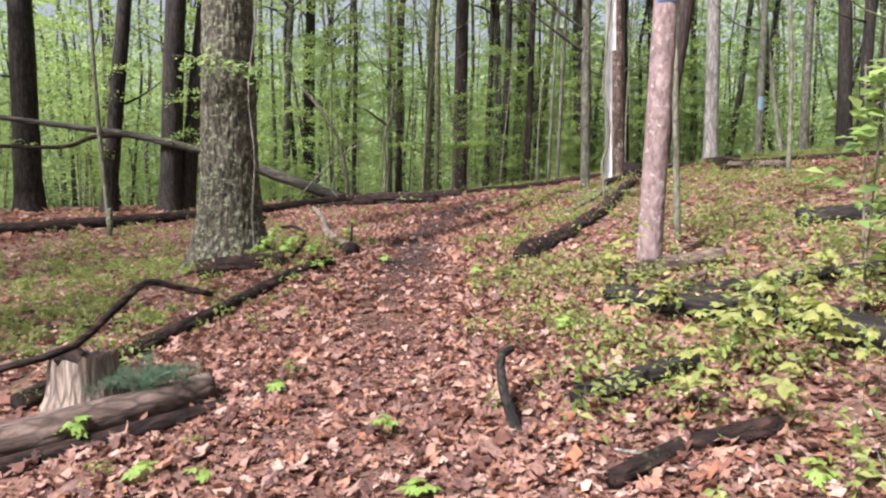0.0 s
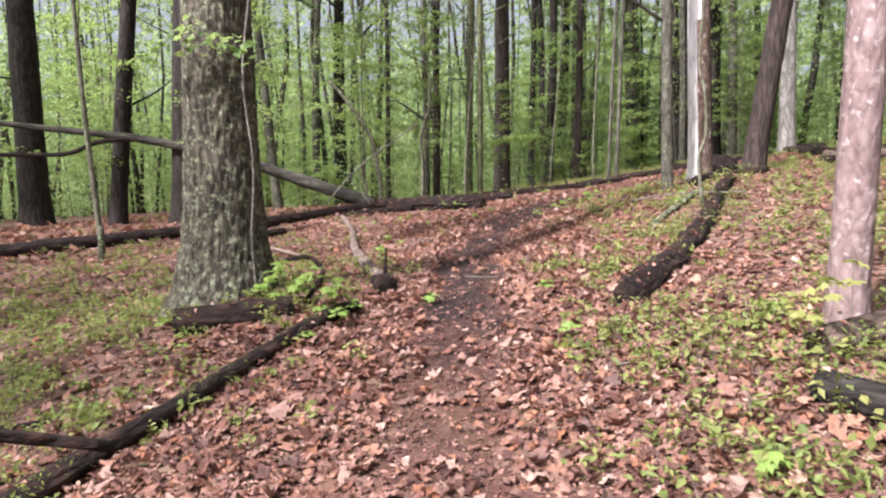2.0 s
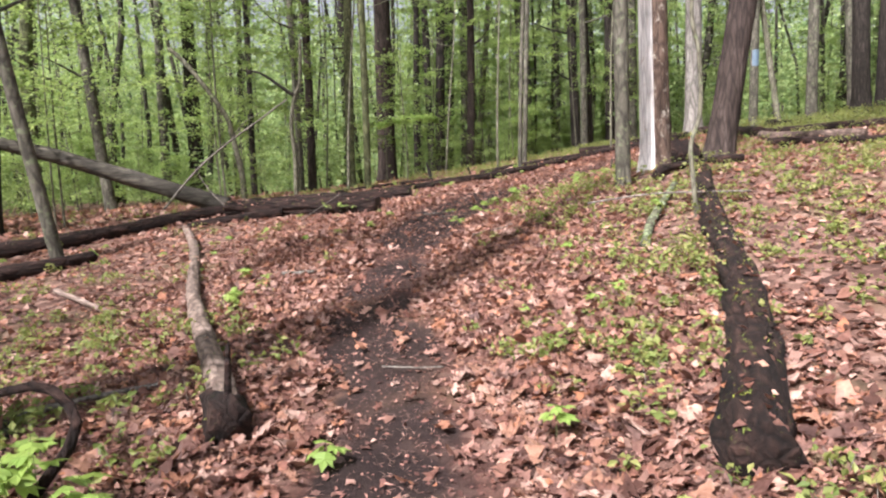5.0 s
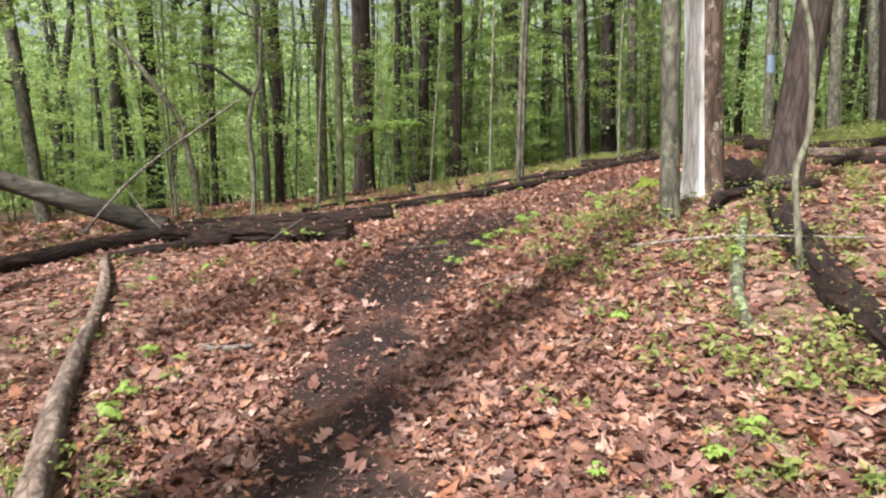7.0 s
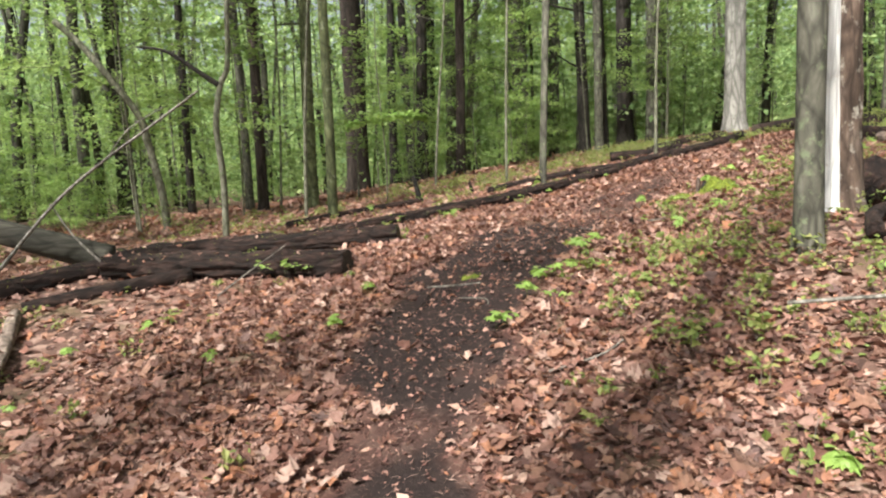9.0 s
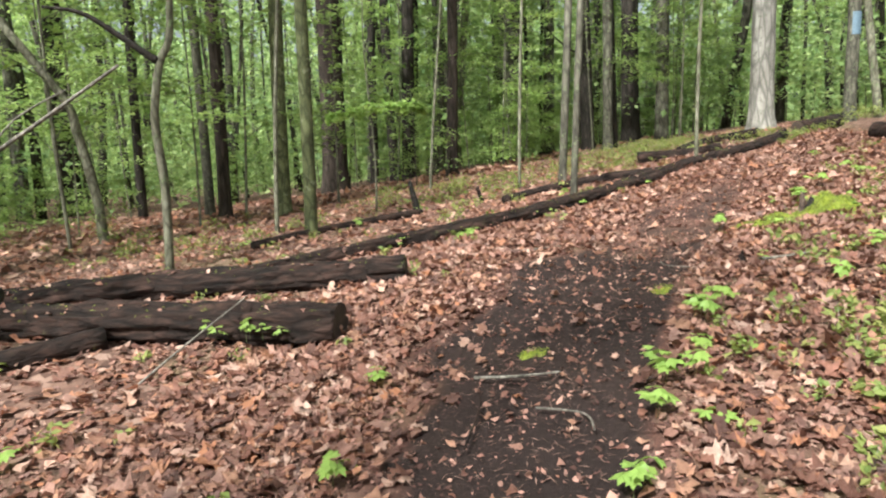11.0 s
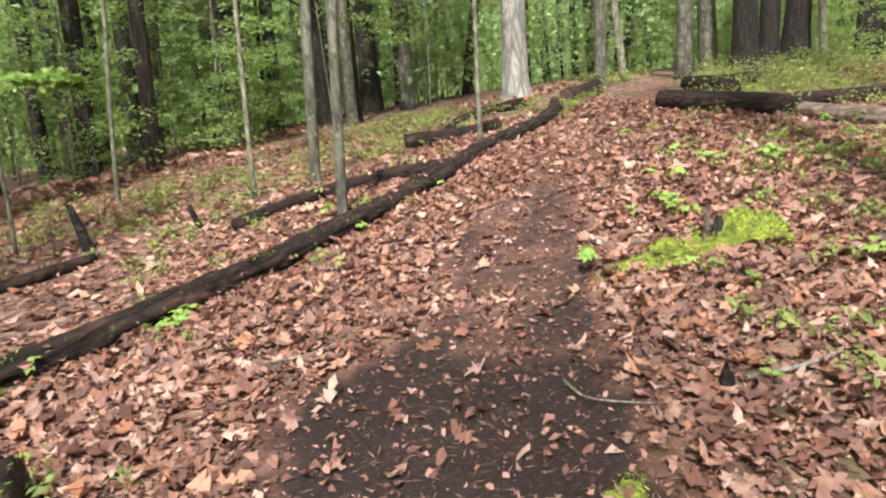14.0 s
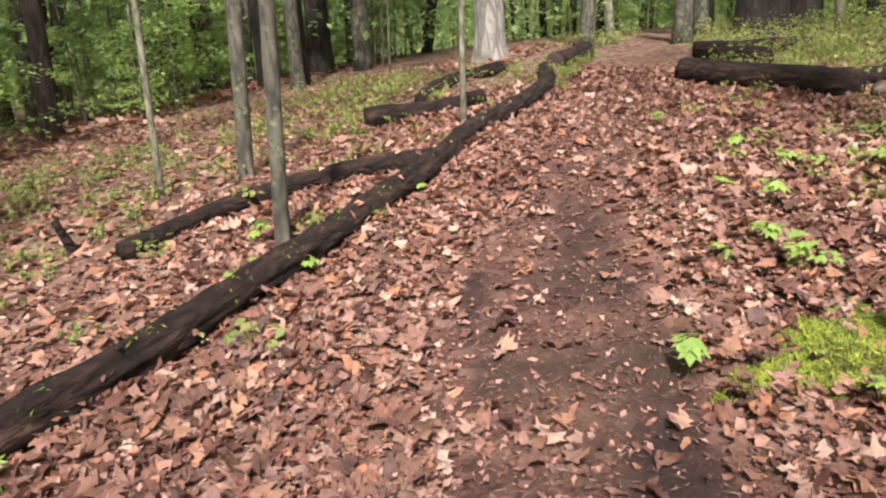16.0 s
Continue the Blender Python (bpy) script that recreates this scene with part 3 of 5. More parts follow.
tree("forest_tree", G, -7.0, 31.1, 0.35, (0.05, -0.007), BARK_GREY)
tree("forest_tree", G, -1.47, 25.0, 0.24, (0.038, -0.006), BARK_RED, **near)
tree("forest_tree", G, -1.85, 26.0, 0.2, (0.019, -0.003), BARK_GREY)
tree("forest_tree", "mossy grey-green tree trunk", -0.37, 23.5, 0.24, (0.035, -0.005), BARK_MOSS, **near)
tree("forest_tree", "slim moss-green tree behind fallen logs", -0.06, 19.8, 0.15, (0.035, -0.005), BARK_MOSS, **near)
tree("forest_tree", D, 2.3, 31.9, 0.27, (0.034, -0.005))
tree("forest_tree", G, 8.16, 32.6, 0.38, (0.03, -0.005), BARK_GREY)
tree("forest_tree", G, 9.4, 27.8, 0.34, (0.009, 0), BARK_GREY)
tree("forest_tree", G, 2.74, 36.0, 0.34, (0.038, -0.012), BARK_GREY)
tree("forest_tree", D, 2.96, 32.0, 0.30, (-0.017, 0.005))
tree("forest_tree", D, 2.75, 28.6, 0.34, (0.037, -0.011), **near)
tree("forest_tree", G, 3.92, 30.3, 0.33, (0.032, -0.01), BARK_GREY)
tree("forest_tree", "straight tree with reddish scaly bark", 3.6, 27.5, 0.27, (0.046, -0.014), BARK_RED, **near)
tree("forest_tree", "dark tree leaning slightly", 8.6, 38.5, 0.6, (-0.02, 0.01))
tree("forest_tree", "broad grey tree lit by the sun", 6.5, 31.0, 0.56, (-0.005, 0.003), BARK_GREY, **near)
tree("forest_tree", D, 7.6, 28.4, 0.34, (-0.015, 0.005), **near)
tree("forest_tree", "grey slim sunlit tree", 7.2, 26.5, 0.23, (0, 0), BARK_GREY, **near)
tree("forest_tree", D, 7.55, 26.9, 0.23, (-0.018, 0.006), **near)
tree("forest_tree", "pale smooth-barked beech with flared base", 10.05, 24.8, 0.50, (-0.004, 0.003), BARK_WHITE, segs=30, steps=50, flare=0.5, wob=0.04)
tree("forest_tree", "grey tree with a faded blue blaze", 11.3, 23.7, 0.25, (0.004, 0), BARK_GREY, blaze=(1.75, 2.2, PALE_BLUE, "faded pale blue painted blaze"), **near)
tree("forest_tree", "pale slim leaning tree", 12.25, 23.85, 0.17, (-0.14, 0.04), BARK_SAP)
tree("forest_tree", "grey slim tree beside a low mossy log", 3.75, 21.2, 0.12, (0.045, -0.04), BARK_GREY, height=11, **near)
tree("forest_tree", "slim grey tree growing against a fallen log", 3.22, 19.6, 0.09, (0.04, -0.036), BARK_GREY, height=10, wob=0.14, **near)
tree("forest_tree", "massive dark tree, one of three grown together", 13.15, 21.75, 0.44, (-0.03, 0.02), flare=0.9, **near)
tree("forest_tree", "massive dark tree, second of three grown together", 13.6, 21.55, 0.36, (0.0, 0.0), flare=0.9, **near)
tree("forest_tree", "massive dark tree, last of three grown together", 13.95, 21.25, 0.46, (0.04, -0.02), flare=0.9, **near)
tree("forest_tree", "dark tree on the crest among green plants", 15.5, 20.6, 0.42, (0.01, 0.0), **near)
tree("forest_tree", G, 12.2, 22.44, 0.3, (0.003, 0), BARK_GREY)
tree("forest_tree", G, 14.1, 23.1, 0.37, (-0.05, 0.035), BARK_GREY)
tree("forest_tree", G, 4.42, 30.4, 0.24, (0.086, -0.07), BARK_SAP)
tree("forest_tree", G, 8.1, 30.2, 0.16, (0.03, -0.03), BARK_GREY)
# invented trees off the walked line, which shade it and close the place
rngt = np.random.default_rng(3)
for i in range(64):
    for _ in range(40):
        a, d = rngt.uniform(0, 2 * math.pi), rngt.uniform(6, 34)
        x, y = 0.5 + d * math.sin(a), 8 + d * math.cos(a)
        clear = trail(x, y)[1] > 3.2
        ahead = (-9 < x < 9.5 and 2 < y < 27) or (-7 < x < 12 and 27 <= y < 40)
        if clear and not ahead:
            break
    else:
        continue
    # moved so that its crown's shade misses the slope right of the trail
    if 0 < x + 6.6 < 6.5 and 1.5 < y + 7.6 < 9.5 and x < -2:
        x -= 6.5
    if -16 < x < -5 and 10 < y < 25:
        x -= 12
    m = (BARK_GREY, BARK_MOSS, BARK_GREY, BARK_DARK, BARK_RED)[i % 5]
    tree("forest_tree", "forest tree with %s bark" % {BARK_DARK: "dark", BARK_GREY: "grey", BARK_MOSS: "mossy", BARK_RED: "reddish"}[m],
         float(x), float(y), float(rngt.uniform(0.14, 0.5)), (float(rngt.normal() * 0.05), float(rngt.normal() * 0.05)), m, 16, 10, 14, wob=0.4, dead=2)

# added unseen slim tree downhill, whose small crown dapples leaves by the cut logs
slim = tree("forest_tree", "unseen slim grey tree added to cast dappled shade", -7.2, 7.2, 0.2, (0.01, 0), BARK_GREY, 14, 12, 20, crown=False)
leafy, (lv, lf) = crown_mesh(92, 950, 10.5, 15.0, 1.7, 0.17, LEAF_CANOPY, 30)
part("crown", leafy, slim, "fresh green spring leaves")
part("branchwork", mesh_of("branchwork", lv, lf, BARK_DARK), slim)

# ---------------------------------------------------------------- thin bare-stemmed saplings near the trail
for x, y, d, lx, ly, h, lab in [
        (-6.07, 12.5, 0.09, -0.05, 0, 8, "thin grey sapling before a fallen log"),
        (2.68, 7.4, 0.075, -0.03, 0, 8, "thin grey sapling behind a pine"),
        (6.53, 12.5, 0.09, -0.03, 0, 8, "thin pale sapling on the slope"),
        (-0.47, 20.5, 0.06, 0.07, -0.02, 7, "thin pale sapling among dry leaves"),
        (3.15, 21.4, 0.055, 0.02, -0.02, 7, "thin pale sapling beside a low log"),
        (2.15, 23.3, 0.055, 0.07, -0.05, 7, "thin pale sapling among dry leaves"),
        (13.8, 20.6, 0.14, -0.05, 0.03, 9, "slim grey sapling on the crest"),
        (5.8, 20.85, 0.06, 0.03, -0.03, 6, "dark thin sapling rising from a fallen log")]:
    tree("sapling", lab, x, y, d, (lx, ly), BARK_SAP, h, 12, 40, 0.05, 0.25, False, 0.35, "thin saplings", 0.35, dead=3)

# ---------------------------------------------------------------- fallen wood
def strewn(line, rad, n, seed, parent, mat, name, size, label):
    """Leaves, or moss tufts, resting along the top of a log."""
    rng = np.random.default_rng(seed)
    k = rng.uniform(0, len(line) - 1, n)
    if mat is MOSS:
        k = np.clip((np.round(k / 7) * 7 + rng.normal(size=n) * 1.2), 0, len(line) - 1)
    at = np.stack([np.interp(k, np.arange(len(line)), line[:, q]) for q in range(3)], 1)
    rr = np.interp(k, np.arange(len(line)), rad)
    tan = np.gradient(line, axis=0)[np.clip(k.astype(int), 0, len(line) - 1)]
    tan[:, 2] = 0
    tan /= np.linalg.norm(tan, axis=1)[:, None] + 1e-9
    across = np.stack([-tan[:, 1], tan[:, 0], 0 * tan[:, 0]], 1)
    a = rng.normal(size=n) * 0.55
    out = across * np.sin(a)[:, None] + np.array([0, 0, 1.0]) * np.cos(a)[:, None]
    v, f = leaves(at + out * (rr * 1.03 + 0.004)[:, None], out + rng.normal(size=(n, 3)) * 0.35, rng.uniform(0.5, 1.3, n) * size, rng, slim=0.15 if mat is MOSS else 0.6)
    tagged(part(name, mesh_of(name, v, f, mat, False), parent, label), kind="stuff")


def fallen(name, label, pts, r0, r1, mat=LOG_DARK, segs=16, rough=0.12, cut=(False, False), sink=0.35, steps=0, category="log", grain=3.0, group="", leafy=0, mossy=0):
    """A fallen log lying along plan points (x, y) or (x, y, z); cut ends are sawn faces."""
    COUNT[0] += 1
    seed = COUNT[0]
    p3 = []
    for i, p in enumerate(pts):
        r = r0 + (r1 - r0) * i / (len(pts) - 1)
        p3.append((p[0], p[1], p[2] if len(p) == 3 else hz(p[0], p[1]) + r * (1 - sink)))
    o = np.array(p3[0])
    t = thing(name, *map(float, o), label, category, group)
    turn = math.atan2(p3[-1][1] - p3[0][1], p3[-1][0] - p3[0][0])
    t.matrix_basis = pose(*map(float, o), 0, 0, math.degrees(turn))
    L = sum(math.dist(a, b) for a, b in zip(p3, p3[1:]))
    n = steps or max(8, int(L / 0.12))
    line = curve_points(p3, n) - o
    if len(pts[0]) == 2:
        keep = line[:, 2].copy()
        line[:, 2] = H(line[:, 0] + o[0], line[:, 1] + o[1]) - o[2] + np.linspace(r0, r1, n + 1) * (1 - sink)
        line[:, 2] = 0.5 * line[:, 2] + 0.5 * keep
    rng = np.random.default_rng(seed)
    line[:, :2] += (np.sin(np.linspace(0, L * 1.3, n + 1) + rng.uniform(0, 6)) * min(0.05, r0 * 0.3))[:, None] * rng.normal(size=2)[None] * 0.6
    cs, sn = math.cos(turn), math.sin(turn)
    line = np.stack([cs * line[:, 0] + sn * line[:, 1], cs * line[:, 1] - sn * line[:, 0], line[:, 2]], 1)
    rad = np.linspace(r0, r1, n + 1)
    v, f = tube(line, rad, segs, rough, grain, seed)
    part("bark", mesh_of("bark", v, f, mat), t)
    if leafy:
        strewn(line, rad, leafy, seed, t, DEAD_LEAF, "dry_leaves", 0.065, "brown dry leaves")
    if mossy:
        strewn(line, rad, mossy, seed + 400, t, MOSS, "moss", 0.03, "green moss tufts")
    for end, yes in enumerate(cut):
        if yes:
            c, nb = (line[0], line[1]) if end == 0 else (line[-1], line[-2])
            way = Vector(c - nb).normalized()
            ring = v[:segs] if end == 0 else v[-segs:]
            mid = ring.mean(0)
            inner = mid + (ring - mid) * 0.55 + np.array(way) * 0.012
            vv = np.concatenate([ring + np.array(way) * 0.006, inner, [mid + np.array(way) * 0.008]])
            ff = [(i, (i + 1) % segs, segs + (i + 1) % segs, segs + i) for i in range(segs)] + [(segs + i, segs + (i + 1) % segs, 2 * segs) for i in range(segs)]
            part("sawn_end", mesh_of("sawn_end", vv, ff, CUT, False), t, "dark weathered sawn face")
    return t


def crooked(label, pts, r0, r1, mat, side=None):
    """A bent standing stem, with a side branch where it has one."""
    o = np.array(pts[0])
    t = thing("sapling", *map(float, o), label, "tree", "thin saplings")
    n = 8 * (len(pts) - 1)
    part("stem", mesh_of("stem", *tube(curve_points(pts, n) - o, np.linspace(r0, r1, n + 1), 12, 0.16, 3.0, len(label)), mat), t)
    if side:
        part("limb", mesh_of("limb", *tube(curve_points(side, 14) - o, np.linspace(r1 * 1.3, r1 * 0.4, 15), 8, 0.12, 3.0, 5), BARK_DARK), t)


crooked("pale crooked tree bending downhill with an arching top", [(-2.99, 22.44, 0.92), (-3.01, 22.44, 1.66), (-3.15, 22.44, 2.56), (-3.24, 22.44, 3.02), (-3.63, 22.44, 3.66), (-4.02, 22.44, 4.24), (-4.42, 22.44, 4.68)], 0.075, 0.05, BARK_SAP)
crooked("thin grey forked sapling behind cut logs", [(-1.48, 18.62, 1.05), (-1.43, 18.62, 1.93), (-1.45, 18.62, 2.58), (-1.36, 18.62, 3.09), (-1.24, 18.62, 3.37), (-1.17, 18.62, 4.15)], 0.045, 0.03, BARK_SAP, [(-1.37, 18.62, 3.12), (-1.61, 18.62, 3.30), (-1.96, 18.62, 3.55), (-2.29, 18.62, 3.61)])
crooked("thin crooked pale sapling beside a black log", [(2.90, 11.55, 1.10), (2.85, 11.55, 1.53), (2.83, 11.55, 1.85), (2.92, 11.55, 2.15), (2.91, 11.55, 2.68), (2.83, 11.55, 3.08), (2.87, 11.55, 3.73), (2.96, 11.55, 4.73), (3.00, 11.55, 5.73)], 0.026, 0.014, BARK_SAP)
fallen("fallen_log", "thick sawn log, dark and rotting, beside the trail", [(-2.5, 17.0), (-1.5, 16.62), (-0.02, 15.98)], 0.13, 0.145, LOG_DARK, 48, 0.34, (False, True), 0.3, steps=60, grain=4.5, leafy=45, mossy=160)
fallen("fallen_log", "dark sawn log lying behind another at the trail", [(-2.6, 17.7), (-1.85, 17.75), (0.62, 17.08)], 0.12, 0.12, LOG_DARK, 48, 0.34, (False, True), 0.3, steps=70, grain=4.5, leafy=55, mossy=180)
fallen("fallen_log", "short dark log among dry leaves", [(-2.9, 15.9), (-1.55, 16.45)], 0.07, 0.085, LOG_DARK, 14, 0.14, (False, False), 0.3)
fallen("fallen_log", "long thin dark fallen log edging the slope", [(-13.5, 9.4), (-7.55, 13.4), (-4.8, 15.6), (-2.5, 17.2)], 0.15, 0.11, LOG_DARK, 14, 0.18, sink=0.3, leafy=50, mossy=200)
fallen("fallen_log", "long dark mossy log lying along the trail", [(-0.9, 17.78), (0.3, 18.16), (1.5, 18.58), (2.84, 19.17), (4.1, 19.65), (5.0, 20.05)], 0.078, 0.095, LOG_DARK, 30, 0.34, (True, False), 0.3, steps=110, grain=4.0, leafy=40, mossy=260)
fallen("fallen_log", "dark crooked log continuing a long trail log", [(4.8, 20.0), (5.6, 20.45), (6.5, 20.8), (7.5, 21.35), (8.4, 22.15)], 0.085, 0.1, LOG_DARK, 26, 0.36, (False, False), 0.3, steps=70, grain=4.0, leafy=16, mossy=120)
fallen("fallen_log", "thinner dark log beside the long trail log", [(2.5, 20.2), (3.4, 20.46), (4.15, 20.36), (4.75, 20.02)], 0.06, 0.09, LOG_DARK, 18, 0.2, sink=0.2, leafy=8)
fallen("fallen_log", "low decayed log hidden in dry leaves", [(-0.7, 19.4), (0.2, 19.9), (1.4, 20.4)], 0.06, 0.05, LOG_DARK, 12, 0.15)
fallen("fallen_log", "broken rotten log lying on leaves", [(5.4, 21.9), (6.0, 21.6), (6.7, 21.5)], 0.11, 0.09, LOG_DARK, 14, 0.25)
fallen("fallen_log", "decayed log on the crest of the slope", [(6.4, 22.2), (7.3, 22.9), (8.6, 23.1)], 0.08, 0.1, LOG_DARK, 14, 0.2)
fallen("fallen_log", "short sawn log at the far trail edge", [(8.9, 22.4), (9.5, 22.5), (10.2, 22.9)], 0.15, 0.15, LOG_DARK, 16, 0.12, (True, False))
fallen("fallen_log", "sawn dark log pointing at the trail", [(8.35, 20.1), (8.15, 19.2), (7.95, 18.3)], 0.14, 0.13, LOG_DARK, 20, 0.1, (True, False), 0.2)
fallen("fallen_log", "grey-brown weathered log on the slope", [(7.9, 18.1), (7.6, 17.0), (7.9, 15.4)], 0.1, 0.1, LOG_BROWN, 16, 0.14)
fallen("fallen_log", "sawn log with a dark end under a big tree", [(9.85, 20.75), (9.6, 20.2), (9.3, 19.7)], 0.14, 0.13, LOG_DARK, 20, 0.14, (True, False), 0.15)
fallen("fallen_log", "dark log lying on other logs", [(10.3, 21.1), (10.6, 20.4), (11.0, 19.9)], 0.1, 0.1, LOG_DARK, 16, 0.12, (True, False), 0.1)
fallen("fallen_log", "dark branch lying on the slope", [(6.9, 16.4), (7.2, 15.6), (7.5, 14.2)], 0.09, 0.06, LOG_DARK, 14, 0.2)
fallen("fallen_log", "slim tan-barked fallen trunk with a dark root end", [(-1.15, 8.68), (-1.84, 11.3), (-2.37, 13.8), (-2.9, 15.8)], 0.075, 0.05, LOG_TAN, 22, 0.24, sink=-0.1, leafy=8, mossy=30)
fallen("root_ball", "dark decayed root end of a fallen trunk", [(-1.06, 8.42), (-1.14, 8.66), (-1.22, 8.86)], 0.11, 0.08, LOG_DARK, 14, 0.45, sink=0.3, steps=10, category="stump")
fallen("fallen_log", "black decayed log climbing the slope", [(1.0, 7.55), (1.35, 8.2), (2.04, 9.54), (2.95, 11.3), (3.85, 13.1)], 0.14, 0.1, LOG_DARK, 22, 0.42, (False, False), 0.62, grain=3.5, leafy=130, mossy=480)
fallen("fallen_log", "brown log with a dark sawn end at a pine", [(1.69, 6.03), (2.21, 6.16), (2.68, 6.19)], 0.09, 0.08, LOG_BROWN, 26, 0.16, (True, False), 0.1, grain=3.0, leafy=6)
fallen("fallen_log", "charred black log under shrubs by a pine", [(1.45, 5.53), (1.71, 4.99), (1.93, 4.74), (2.28, 4.39)], 0.085, 0.1, LOG_BLACK, 26, 0.2, sink=0.1, grain=3.0, leafy=10, mossy=50)
fallen("fallen_log", "black rotten log half hidden by shrubs", [(2.22, 4.78), (2.36, 4.2), (2.58, 3.5)], 0.09, 0.1, LOG_BLACK, 24, 0.25, sink=0.2, grain=3.0, leafy=14, mossy=60)
fallen("fallen_log", "thin black branch under low shrubs", [(2.0, 5.3), (2.7, 5.2), (4.2, 5.0)], 0.05, 0.06, LOG_BLACK, 12, 0.15, sink=0.0)
fallen("fallen_branch", "thin brown branch crossing a black log", [(1.5, 5.35), (1.9, 5.45), (2.4, 5.8)], 0.03, 0.025, LOG_BROWN, 10, 0.12, sink=-1.5, category="branch")
fallen("fallen_log", "grey-brown log lying before a stump", [(-3.3, 2.95), (-2.15, 3.75), (-1.5, 4.3)], 0.12, 0.10, LOG_BROWN, 22, 0.1, (False, True), 0.1)
fallen("fallen_log", "decayed log half sunk in dry leaves", [(-2.9, 3.0), (-1.9, 3.75), (-1.35, 4.15)], 0.07, 0.06, LOG_DARK, 12, 0.2, sink=0.8)
fallen("fallen_log", "long mossy dark log beside the trail", [(-2.75, 4.3), (-2.25, 5.85), (-1.5, 7.35), (-1.25, 7.75)], 0.075, 0.06, LOG_DARK, 18, 0.26, sink=0.3, grain=2.5, leafy=16, mossy=420)
fallen("fallen_log", "short thick mossy log at an oak's foot", [(-2.68, 7.57), (-2.2, 7.53), (-1.74, 7.63)], 0.12, 0.11, LOG_DARK, 22, 0.26, (True, False), 0.5, leafy=10, mossy=260)
fallen("fallen_log", "lichen-covered greenish branch on the slope", [(2.05, 10.9), (2.5, 11.7), (3.3, 12.8)], 0.045, 0.04, LOG_LICHEN, 14, 0.3, sink=-0.2)
fallen("fallen_log", "pale rotten log among dry leaves", [(0.72, 2.72), (1.1, 2.9), (1.55, 2.95)], 0.04, 0.05, LOG_DARK, 14, 0.4, sink=0.2, leafy=8)
fallen("fallen_log", "dark rotten log among dry leaves", [(0.75, 3.55), (1.1, 3.7), (1.5, 3.85)], 0.07, 0.07, LOG_BLACK, 14, 0.3, sink=0.2)
fallen("fallen_log", "dark log on the upper slope", [(4.0, 7.4), (4.9, 7.2), (6.2, 7.4)], 0.12, 0.1, LOG_BLACK, 14, 0.15)
fallen("fallen_log", "low log on the hillside", [(8.2, 19.0), (9.5, 17.3), (11.5, 15.5)], 0.1, 0.09, LOG_DARK, 12, 0.15)

fallen("rotten_stump", "crumbling reddish rotten wood between two trunks", [(3.98, 13.95), (4.15, 14.1), (4.3, 14.3)], 0.22, 0.14, LOG_DARK, 18, 0.55, sink=0.1, steps=14, category="stump", grain=2.0)
fallen("fallen_branch", "rotten dark limb at a dead trunk's foot", [(3.3, 13.3), (3.7, 13.65), (4.6, 13.5)], 0.06, 0.05, LOG_DARK, 12, 0.3, sink=-0.4, category="branch")

# the leaning fallen tree and its branches
z0 = hz(-2.5, 17.3)
fallen("fallen_tree", "uprooted grey-brown trunk leaning downhill from a log", [(-2.5, 17.35, 1.18), (-4.4, 17.4, 1.84), (-5.6, 17.4, 2.28), (-7.5, 17.4, 2.75), (-9.5, 17.4, 3.06), (-13.0, 17.6, 3.55)], 0.15, 0.055, LOG_GREY, 20, 0.14, category="fallen tree")
fallen("fallen_branch", "dark broken limb of a fallen tree", [(-7.9, 17.4, 2.8), (-8.7, 17.3, 2.76), (-9.5, 17.2, 2.51), (-11.2, 17.2, 2.55), (-13.2, 17.0, 2.5)], 0.06, 0.045, LOG_DARK, 10, 0.14, category="branch")
fallen("fallen_branch", "thin dry branch slanting up from a fallen trunk", [(-3.5, 17.0, 1.2), (-2.9, 17.0, 1.83), (-2.4, 17.0, 2.22), (-1.9, 17.0, 2.55), (-1.38, 17.0, 2.9)], 0.02, 0.012, TWIG, 8, 0.1, category="branch")
fallen("fallen_branch", "forked twig of a slanting dry branch", [(-2.35, 17.0, 2.25), (-2.1, 17.02, 2.55), (-1.75, 17.05, 2.75)], 0.009, 0.005, TWIG, 6, 0.1, category="branch")
fallen("fallen_branch", "thin dry twig on a fallen trunk", [(-2.45, 16.95, z0 + 0.1), (-2.75, 17.0, z0 + 0.45), (-2.95, 17.05, z0 + 0.8)], 0.014, 0.008, TWIG, 6, 0.1, category="branch")
# branch arching from the stump
fallen("fallen_branch", "crooked dark branch arching over a stump", [(-2.9, 4.0, 0.35), (-2.35, 4.15, 0.48), (-2.05, 4.18, 0.72), (-1.84, 4.18, 0.90), (-1.68, 4.27, 0.86), (-1.48, 4.36, 0.79)], 0.026, 0.018, LOG_DARK, 14, 0.4, category="branch")
fallen("fallen_branch", "thin dark twig among leaves", [(-4.2, 6.5), (-3.4, 6.1), (-2.7, 6.2)], 0.02, 0.015, LOG_DARK, 8, 0.2, sink=-1.0, category="branch")
z1 = hz(0.32, 3.62)
fallen("fallen_branch", "black crooked dead branch standing in leaves", [(0.42, 3.3, z1 - 0.05), (0.36, 3.5, z1 + 0.12), (0.34, 3.7, z1 + 0.3), (0.42, 3.85, z1 + 0.33)], 0.035, 0.022, LOG_BLACK, 10, 0.25, category="branch")
z2 = hz(-2.0, 8.2)
fallen("fallen_branch", "dead curved branch at an oak's foot", [(-1.75, 7.95, z2), (-1.6, 8.1, z2 + 0.22), (-1.75, 8.25, z2 + 0.36), (-2.0, 8.3, z2 + 0.33)], 0.025, 0.018, LOG_DARK, 8, 0.2, category="branch")
fallen("fallen_branch", "pale barkless stick lying past an oak", [(-3.46, 12.56), (-3.0, 12.0), (-2.56, 11.44)], 0.032, 0.02, LOG_PALE, 10, 0.15, sink=-0.8, category="branch")
